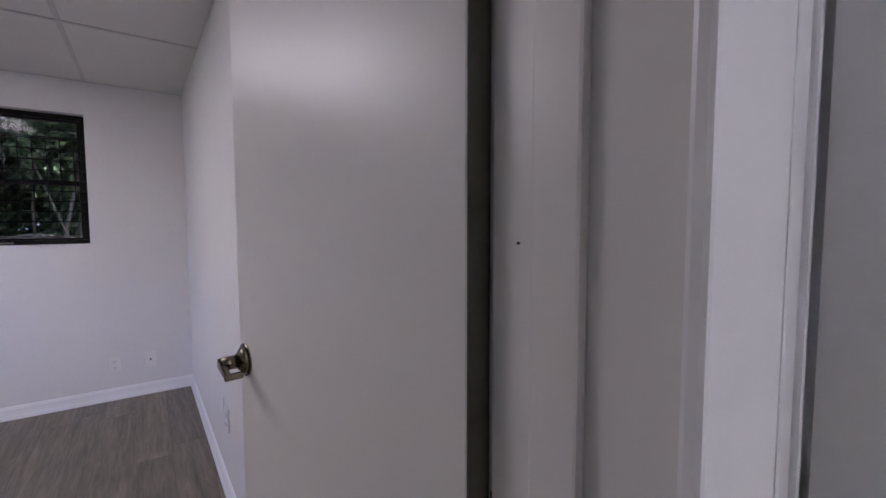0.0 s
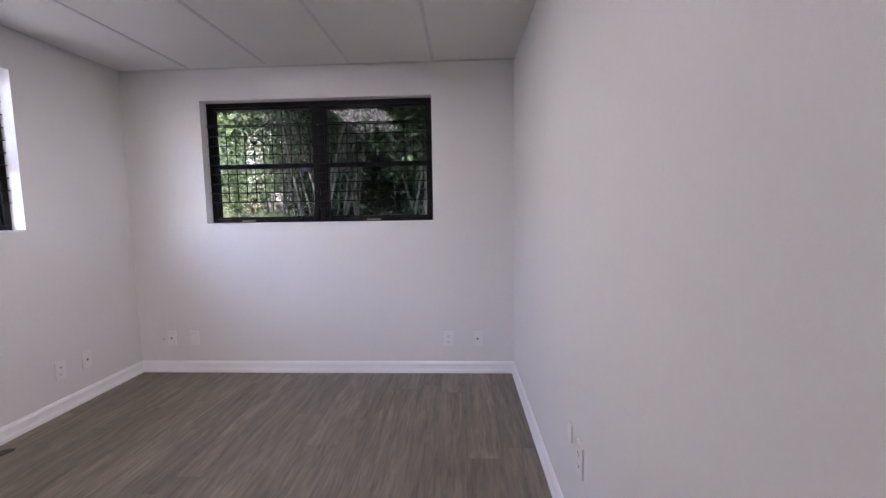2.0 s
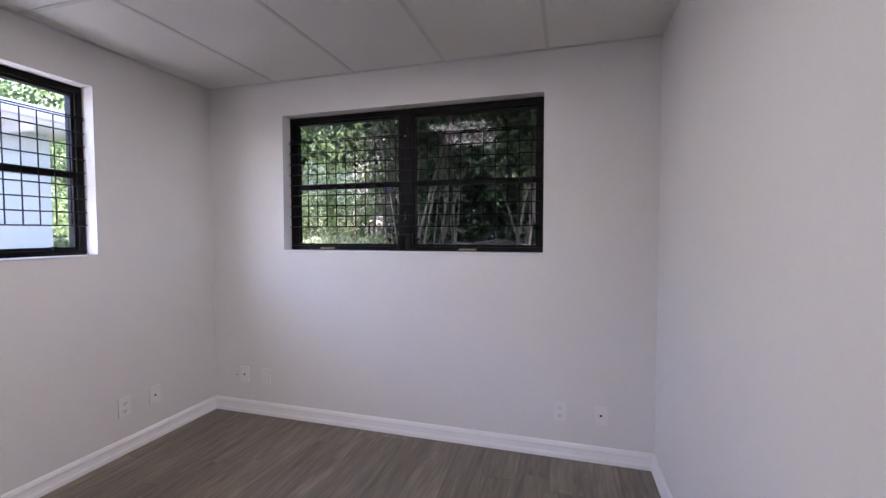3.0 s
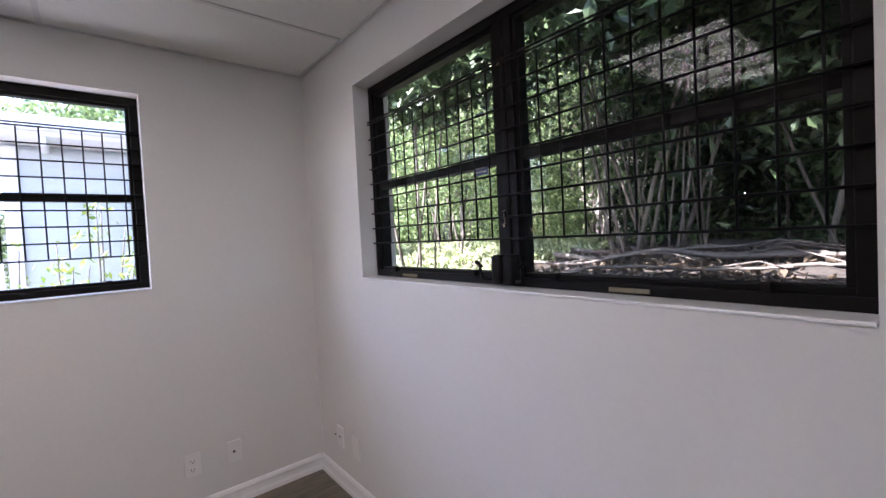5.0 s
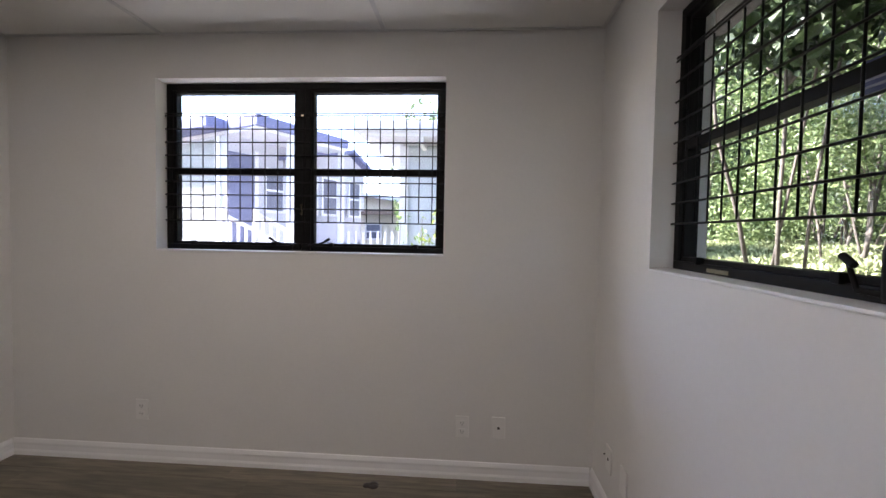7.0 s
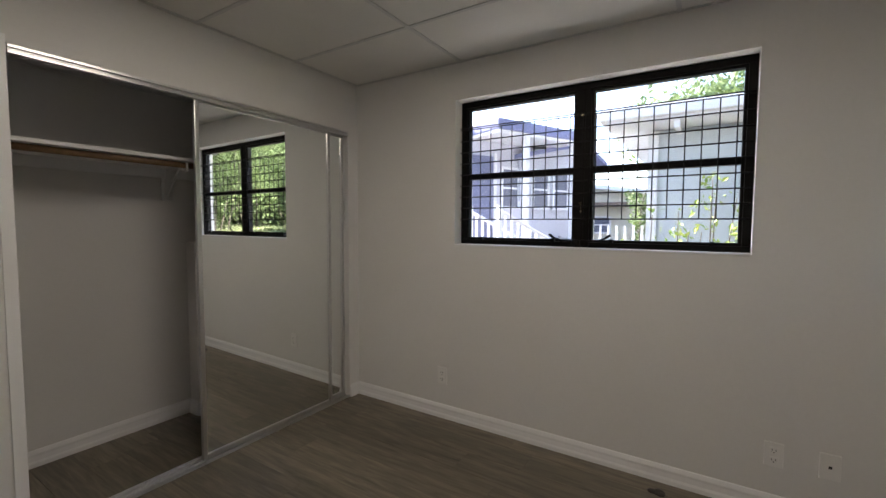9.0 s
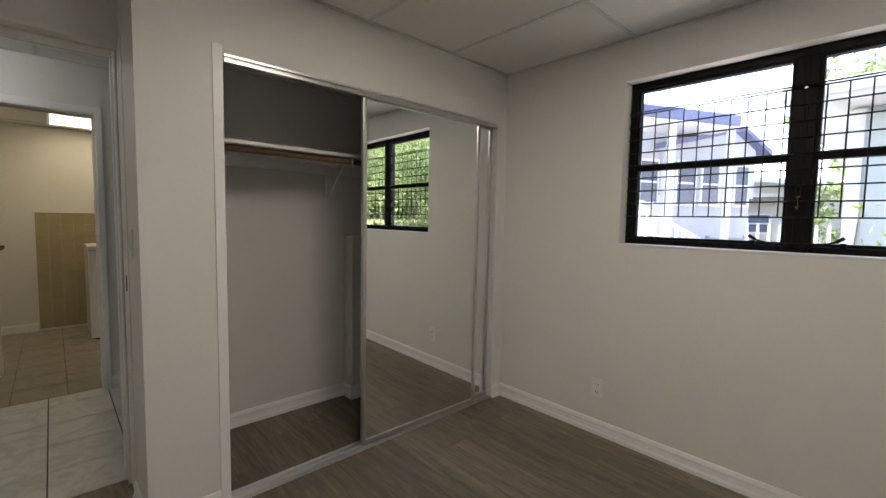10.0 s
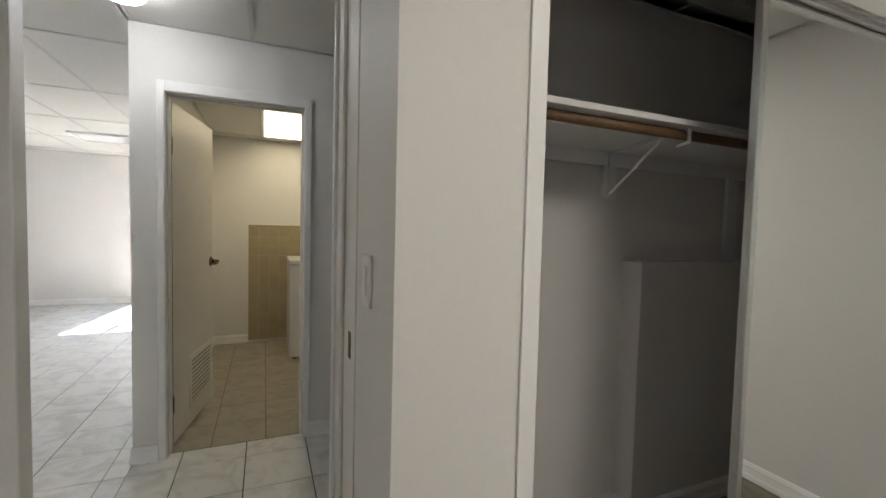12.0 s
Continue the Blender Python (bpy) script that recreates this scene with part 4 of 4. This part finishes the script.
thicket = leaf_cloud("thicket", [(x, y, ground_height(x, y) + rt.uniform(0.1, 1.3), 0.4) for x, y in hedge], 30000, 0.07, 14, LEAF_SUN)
tagged(thicket, "sunlit pale green thicket behind the clearing", "thicket", kind="stuff")
lit = [(rt.uniform(-6, 3), rt.uniform(4.4, 8.2)) for _ in range(260)]
litter = leaf_cloud("leaf_litter", [(x, y, ground_height(x, y) + 0.02, 0.35) for x, y in lit], 9000, 0.075, 9, LITTER, flat=0.93, droop=0.0)
tagged(litter, "dry brown leaf litter on the ground", "leaf litter", kind="stuff")


def fallen_branch(x0, y0, x1, y1, r0, seed):
    r = random.Random(seed)
    bm = bmesh.new()
    pts = []
    for i in range(8):
        f = i / 7
        x, y = x0 + (x1 - x0) * f, y0 + (y1 - y0) * f + r.uniform(-0.12, 0.12)
        pts.append((x, y, ground_height(x, y) + r0 + r.uniform(0.0, 0.09)))
    limb(bm, pts, r0, r0 * 0.35)
    for i in (3, 5):
        p = pts[i]
        limb(bm, [p, (p[0] + 0.35, p[1] + r.uniform(-0.3, 0.3), p[2] + 0.06), (p[0] + 0.8, p[1] + r.uniform(-0.5, 0.5), p[2] - 0.02)], r0 * 0.5, r0 * 0.15, 5)
    thing("fallen_branch", "bare grey fallen branch lying on leaf litter", "branch", bm, DEADWOOD, group="fallen branches", smooth=True)


for i, q in enumerate([(-2.9, 6.9, 0.9, 7.1, 0.028), (-2.4, 6.2, 0.2, 6.6, 0.016), (-1.8, 7.2, 1.9, 6.7, 0.024), (-3.6, 6.4, -1.4, 6.9, 0.02), (-1.2, 5.7, 0.4, 6.3, 0.012), (-3.0, 7.4, -0.6, 7.5, 0.024), (-0.9, 6.5, 1.2, 5.9, 0.014)]):
    fallen_branch(*q, 40 + i)


# ---- neighbouring houses ----
def house_window(parent, m, w, h):
    bm = bmesh.new()
    for a in ((-w / 2 - 0.05, w / 2 + 0.05, -0.05, 0.0), (-w / 2 - 0.05, w / 2 + 0.05, h, h + 0.05), (-w / 2 - 0.05, -w / 2, 0.0, h), (w / 2, w / 2 + 0.05, 0.0, h), (-w / 2, w / 2, h / 2 - 0.02, h / 2 + 0.02)):
        box(bm, a[0], a[1], -0.04, 0.02, a[2], a[3])
    win = part("window", bm, PALE_TRIM, parent)
    win.matrix_basis = m
    boxed("pane", DARK_GLASS, win, -w / 2, w / 2, -0.015, 0.0, 0.0, h)


cottage = thing("sided_house", "pale grey-blue house clad in horizontal siding", "house", m=pose(-6.45, 2.28, -0.35))
boxed("wall", SIDING, cottage, -6.0, -0.03, 0.0, 3.0, 0.0, 2.92)
bm = bmesh.new()
for i in range(32):
    made = box(bm, -0.03, 0.008, -0.01, 3.0, 0.09 * i, 0.09 * i + 0.0895)
    for v in made["verts"]:
        if v.co.z > 0.09 * i + 0.05 and v.co.x > 0:
            v.co.x -= 0.006
part("siding", bm, SIDING, cottage, "overlapping horizontal siding boards")
boxed("corner_board", PALE_TRIM, cottage, -0.06, 0.03, -0.03, 0.09, 0.0, 2.9)
bm = bmesh.new()
box(bm, -6.4, 0.62, -0.55, 3.4, 2.98, 3.12, 0.02)
part("roof", bm, PALE_TRIM, cottage, "flat white roof edge")
boxed("soffit", PALE_TRIM, cottage, -6.3, 0.54, -0.47, 3.3, 2.93, 2.979)
for i in range(3):
    boxed("rafter", PALE_TRIM, cottage, 0.01, 0.5, 0.3 + i * 1.1, 0.36 + i * 1.1, 2.84, 2.929)

# white house: its near corner is the origin; the long wall runs away from it, turned against our walls
TURN = -25.2
villa = thing("white_house", "white stucco house with slate-blue fascia and windows", "house", m=pose(-7.85, -1.19, -0.35, 0, 0, TURN))
boxed("wall", STUCCO, villa, -3.75, 0.0, -7.0, 0.0, 0.0, 3.40)
bm = bmesh.new()
box(bm, -2.25, 0.06, -7.2, 0.90, 3.46, 3.66, 0.02)
# Side overhang, added to keep the sun off the end wall.
box(bm, 0.0605, 0.40, -7.2, 0.0, 3.46, 3.66, 0.02)
part("roof", bm, FASCIA, villa, "flat roof with slate-blue fascia")
boxed("eave", PALE_TRIM, villa, -2.2, 0.03, -7.1, 0.85, 3.401, 3.459)
bm = bmesh.new()
outline = [(-3.75, 2.2), (-1.25, 2.2), (-1.25, 3.12), (-3.14, 3.56), (-3.75, 3.22)]
for y in (0.002, 0.09):
    bm.faces.new([bm.verts.new((x, y, z)) for x, z in outline])
bm.verts.ensure_lookup_table()
for i in range(5):
    k = (i + 1) % 5
    bm.faces.new((bm.verts[i], bm.verts[k], bm.verts[5 + k], bm.verts[5 + i]))
part("gable_wall", bm, STUCCO, villa, "white gable wall of the rear wing")
bm = bmesh.new()
for (xa, za), (xb, zb) in (((-1.15, 3.10), (-3.14, 3.562)), ((-3.14, 3.562), (-3.95, 3.11))):
    q = [bm.verts.new((x, y, z + h)) for x, z in ((xa, za), (xb, zb)) for y in (-1.2, 0.30) for h in (0.003, 0.10)]
    for f in ((0, 1, 3, 2), (4, 5, 7, 6), (0, 1, 5, 4), (2, 3, 7, 6), (0, 2, 6, 4), (1, 3, 7, 5)):
        bm.faces.new([q[n] for n in f])
part("gable_roof", bm, FASCIA, villa, "slate-blue sloping roof edge")
for x, w in ((-1.02, 0.42), (-1.85, 0.44), (-2.50, 0.44), (-3.36, 0.36)):
    house_window(villa, pose(x, 0.092 if x < -1.25 else 0.002, 2.06, 0, 0, 180), w, 0.80)
bm = bmesh.new()
box(bm, -0.54, 0.0, 0.0, 0.035, 1.0, 3.10, 0.01)
door = part("door", bm, BLUE_DOOR, villa, "slate-blue panel door")
for z in (1.3, 2.25):
    boxed("door_panel", BLUE_DOOR, door, -0.46, -0.10, 0.036, 0.046, z, z + 0.65, bevel=0.006)
boxed("door_casing", PALE_TRIM, villa, -0.62, -0.545, 0.0, 0.05, 1.0, 3.18)
boxed("corner_board", PALE_TRIM, villa, 0.001, 0.03, -0.35, -0.20, 0.0, 3.39)
boxed("post", PALE_TRIM, villa, -0.80, -0.70, 0.74, 0.84, 0.9, 3.40)
boxed("post", PALE_TRIM, villa, -2.18, -2.08, 0.74, 0.84, 0.9, 3.40)
boxed("landing", PALE_TRIM, villa, -2.2, 0.05, 0.10, 0.90, 0.80, 0.90)
bm = bmesh.new()
for i in range(29):
    made = box(bm, 0.002, 0.022, -7.0, -0.36, 0.115 * i, 0.115 * i + 0.114)
    for v in made["verts"]:
        if v.co.z > 0.115 * i + 0.05 and v.co.x > 0.01:
            v.co.x -= 0.008
# Boards are coloured darker to stand in for the shade on this wall.
part("siding", bm, material("grey_green_boards_shade", (0.24, 0.25, 0.24), 0.7, blotch=0.05, blotch_size=1.0, grain=0.03, grain_size=20), villa, "grey-green horizontal boards, darkened for the shade on this wall")

stairs = thing("outdoor_stairs", "white painted outdoor stairs with baluster railing", "stairs", m=villa.matrix_world @ pose(0.65, 0.95, 0))
for i in range(5):
    boxed("tread", PALE_TRIM, stairs, -0.30 * (i + 1), -0.30 * i + 0.01, 0.03, 0.85, 0.90 - 0.15 * (i + 1) - 0.04, 0.90 - 0.15 * (i + 1))
for y in (0.03, 0.82):
    for name, top, r in (("handrail", 1.89, 0.035), ("lower_rail", 1.30, 0.03), ("stringer", 0.86, 0.05)):
        bm = bmesh.new()
        limb(bm, [(0.08, y, top), (-2.0, y, top - 0.88)], r, r, 4)
        part(name, bm, PALE_TRIM, stairs)
    boxed("newel_post", PALE_TRIM, stairs, -2.06, -1.99, y - 0.035, y + 0.035, 0.0, 1.12)
    boxed("newel_post", PALE_TRIM, stairs, 0.06, 0.13, y - 0.035, y + 0.035, 0.0, 1.98)
    for i in range(14):
        x = -0.04 - i * 0.14
        boxed("baluster", PALE_TRIM, stairs, x - 0.016, x + 0.016, y - 0.016, y + 0.016, 1.28 + 0.423 * x, 1.86 + 0.423 * x)

screen = thing("slatted_screen", "low grey slatted wooden screen beside the stairs", "screen", m=villa.matrix_world @ pose(-3.2, 0.45, 0))
GREY_SLAT = material("weathered_slat", (0.30, 0.30, 0.32), 0.8, grain=0.15, grain_size=25)
for x in (0.0, 0.5, 1.0):
    boxed("post", GREY_SLAT, screen, x, x + 0.06, -0.065, -0.005, 0.0, 1.42)
for i in range(9):
    boxed("slat", GREY_SLAT, screen, -0.02, 1.08, 0.0, 0.02, 0.21 + i * 0.135, 0.30 + i * 0.135)

garden_house = thing("garden_house", "pale pink stucco house glimpsed through the woods", "house", m=pose(-4.6, 11.3, 0.75))
PINK = material("pale_pink_stucco", (0.72, 0.60, 0.58), 0.8, blotch=0.06, blotch_size=0.9)
boxed("wall", PINK, garden_house, -0.75, 0.75, 0.0, 2.2, 0.0, 2.75)
boxed("roof", ROOFING, garden_house, -1.0, 1.0, -0.25, 2.45, 2.751, 2.87, bevel=0.02)
house_window(garden_house, pose(0.0, -0.002, 1.0), 0.55, 0.9)

far = thing("far_house", "small cream house with a brown awning", "house", m=pose(-14.0, -0.9, -0.35))
CREAM = material("cream_stucco", (0.62, 0.58, 0.48), 0.8, blotch=0.05, blotch_size=0.8)
boxed("wall", CREAM, far, -4.0, 0.0, 0.0, 4.2, 0.0, 2.45)
bm = bmesh.new()
outline = [(-0.4, 2.95), (4.5, 2.30), (4.5, 2.42), (-0.4, 3.07)]
for x in (-4.4, 0.4):
    bm.faces.new([bm.verts.new((x, y, z)) for y, z in outline])
bm.verts.ensure_lookup_table()
for i in range(4):
    k = (i + 1) % 4
    bm.faces.new((bm.verts[i], bm.verts[k], bm.verts[4 + k], bm.verts[4 + i]))
part("roof", bm, PALE_TRIM, far, "pale sloping roof")
bm = bmesh.new()
bm.faces.new([bm.verts.new(q) for q in ((0.0, 0.0, 2.452), (0.0, 3.3, 2.452), (0.0, 0.0, 2.89))])
part("gable", bm, CREAM, far)
boxed("awning", ROOFING, far, 0.0, 0.35, 0.55, 1.75, 2.22, 2.36, label="brown awning over the window")
house_window(far, pose(0.0, 1.0, 1.45, 0, 0, 90), 0.45, 0.45)

fence = thing("picket_fence", "white wooden picket fence between the houses", "fence", m=pose(-7.6, 1.12, -0.35))
bm = bmesh.new()
box(bm, 0.0, 0.02, 0.0, 0.085, 0.05, 1.66)
bm.verts.ensure_lookup_table()
tips = [v for v in bm.verts if v.co.z > 1]
for v in tips:
    v.co.y = 0.0425 + (v.co.y - 0.0425) * 0.35
picket = mesh_of("picket", bm, PALE_TRIM)
for i in range(9):
    o = new("picket", picket)
    o.parent, o.location = fence, (0, 0.128 * i, 0)
boxed("rail", PALE_TRIM, fence, -0.04, 0.0, 0.0, 1.12, 0.35, 0.43)
boxed("rail", PALE_TRIM, fence, -0.04, 0.0, 0.0, 1.12, 1.25, 1.33)


def shrub(x, y, h, seed):
    r = random.Random(seed)
    z = ground_height(x, y)
    e = thing("shrub", "thin lime-green shrub in front of the siding", "shrub", m=pose(x, y, z), group="shrubs")
    bm = bmesh.new()
    clumps = []
    for _ in range(5):
        a, l = r.uniform(0, 6.28), r.uniform(0.1, 0.35)
        hh = h * r.uniform(0.6, 1.0)
        pts = [(math.cos(a) * l * f, math.sin(a) * l * f, hh * f) for f in (0, 0.3, 0.6, 0.85, 1.0)]
        limb(bm, pts, 0.014, 0.005, 5)
        for f in (0.55, 0.66, 0.77, 0.88, 1.0):
            clumps.append((math.cos(a) * l * f + r.uniform(-0.08, 0.08), math.sin(a) * l * f + r.uniform(-0.08, 0.08), hh * f, 0.12))
    part("stem", bm, BARK, e, "", True)
    leaf_cloud("crown", clumps, 170, 0.075, seed, LEAF_LIME, e)


for i, q in enumerate([(-5.5, 2.98, 2.22), (-5.55, 2.70, 1.95), (-5.6, 2.34, 1.80), (-5.7, 3.45, 1.75), (-5.6, 3.95, 1.9), (-5.75, 2.1, 1.55)]):
    shrub(*q, 80 + i)
for i, (x, y, h) in enumerate([(-14.5, 3.4, 5.6), (-15.5, 5.2, 6.6), (-15.0, 8.0, 7.5), (-24.0, 3.0, 5.0)]):
    tree(x, y, h, 90 + i, 4, 8000, LEAF_SUN, "large leafy tree behind the neighbouring houses", low=0.4, spread=1.5, size=0.2, thick=0.1)
tree(-12.4, 1.45, 2.6, 97, 3, 700, LEAF_SUN, "small leafy tree between the two houses", low=0.5, spread=0.35, size=0.14, thick=0.04)

# ---- floors ----
floor = thing("floor", "grey-brown wood-look vinyl plank floor", "floor", kind="structure")
boxed("subfloor", SUBFLOOR, floor, WEST - 0.1, 0.7, 0.16, NORTH + 0.1, -0.05, -0.0065)
boxed("subfloor", SUBFLOOR, floor, WEST - 0.1, -0.36, -0.1, 0.16, -0.05, -0.0065)
rng = random.Random(4)
PW = 0.178
bm = bmesh.new()
box(bm, 0.0005, PW - 0.0005, 0.0005, 1.2195, -0.0062, 0.0, 0.0008)
plank = mesh_of("plank", bm, PLANK)
x = WEST - 0.05
while x < 0.55:
    y = (-0.15 if x + PW < -0.4 else 0.17) - rng.random() * 1.1
    low = -0.1 if x + PW < -0.4 else 0.165
    while y < NORTH + 0.05:
        o = new("plank", plank)
        o.parent = floor
        a, b = max(y, low), min(y + 1.22, NORTH + 0.05)
        if b - a > 0.01:
            o.location, o.scale = (x, a, 0), (1, (b - a) / 1.22, 1)
        else:
            bpy.data.objects.remove(o)
        y += 1.22
    x += PW

hall_floor = thing("floor_tiles", "white marble-look floor tiles with dark grout", "floor", kind="structure")
THRESHOLD = HALL_S - 0.05
boxed("grout", GROUT, hall_floor, WEST, HALL_E, THRESHOLD, 0.16, -0.05, -0.003)
boxed("grout", GROUT, hall_floor, HALL_E, LIVING_E, LIVING_S, 0.16, -0.05, -0.003)
boxed("grout", GROUT, hall_floor, -1.0, HALL_E, LIVING_S, BATH_S - 0.06, -0.05, -0.003)


def tile_floor(parent, mat, pitch, x0, y0, spans, gap=0.0035):
    """Square tiles on a grid through (x0, y0), cut to each span (x from, x to, y from, y to)."""
    bm = bmesh.new()
    box(bm, gap, pitch - gap, gap, pitch - gap, -0.004, 0.0, 0.001)
    square = mesh_of("tile", bm, mat)
    for a0, a1, c0, c1 in spans:
        for i in range(math.floor((a0 - x0) / pitch), math.ceil((a1 - x0) / pitch)):
            for k in range(math.floor((c0 - y0) / pitch), math.ceil((c1 - y0) / pitch)):
                xa, xb = max(x0 + i * pitch, a0), min(x0 + (i + 1) * pitch, a1)
                ya, yb = max(y0 + k * pitch, c0), min(y0 + (k + 1) * pitch, c1)
                if xb - xa > 0.012 and yb - ya > 0.012:
                    o = new("tile", square)
                    o.parent, o.location, o.scale = parent, (xa, ya, 0), ((xb - xa) / pitch, (yb - ya) / pitch, 1)


tile_floor(hall_floor, MARBLE, 0.33, -0.03, -0.815, [(-1.4, HALL_E, THRESHOLD, BACK - 0.12), (-0.36, HALL_E, BACK - 0.12, 0.165), (HALL_E, LIVING_E, LIVING_S, 0.165)], 0.003)
bath_floor = thing("floor_bathroom", "bathroom floor tiles with tan grout, beige imitating warm dim light", "floor", kind="structure")
boxed("grout", BATH_GROUT, bath_floor, BATH_X0, BATH_X1, BATH_S, THRESHOLD - 0.002, -0.05, -0.003)
tile_floor(bath_floor, BATH_TILE, 0.30, 0.165, -1.63, [(BATH_X0, BATH_X1, BATH_S, THRESHOLD - 0.002)], 0.003)
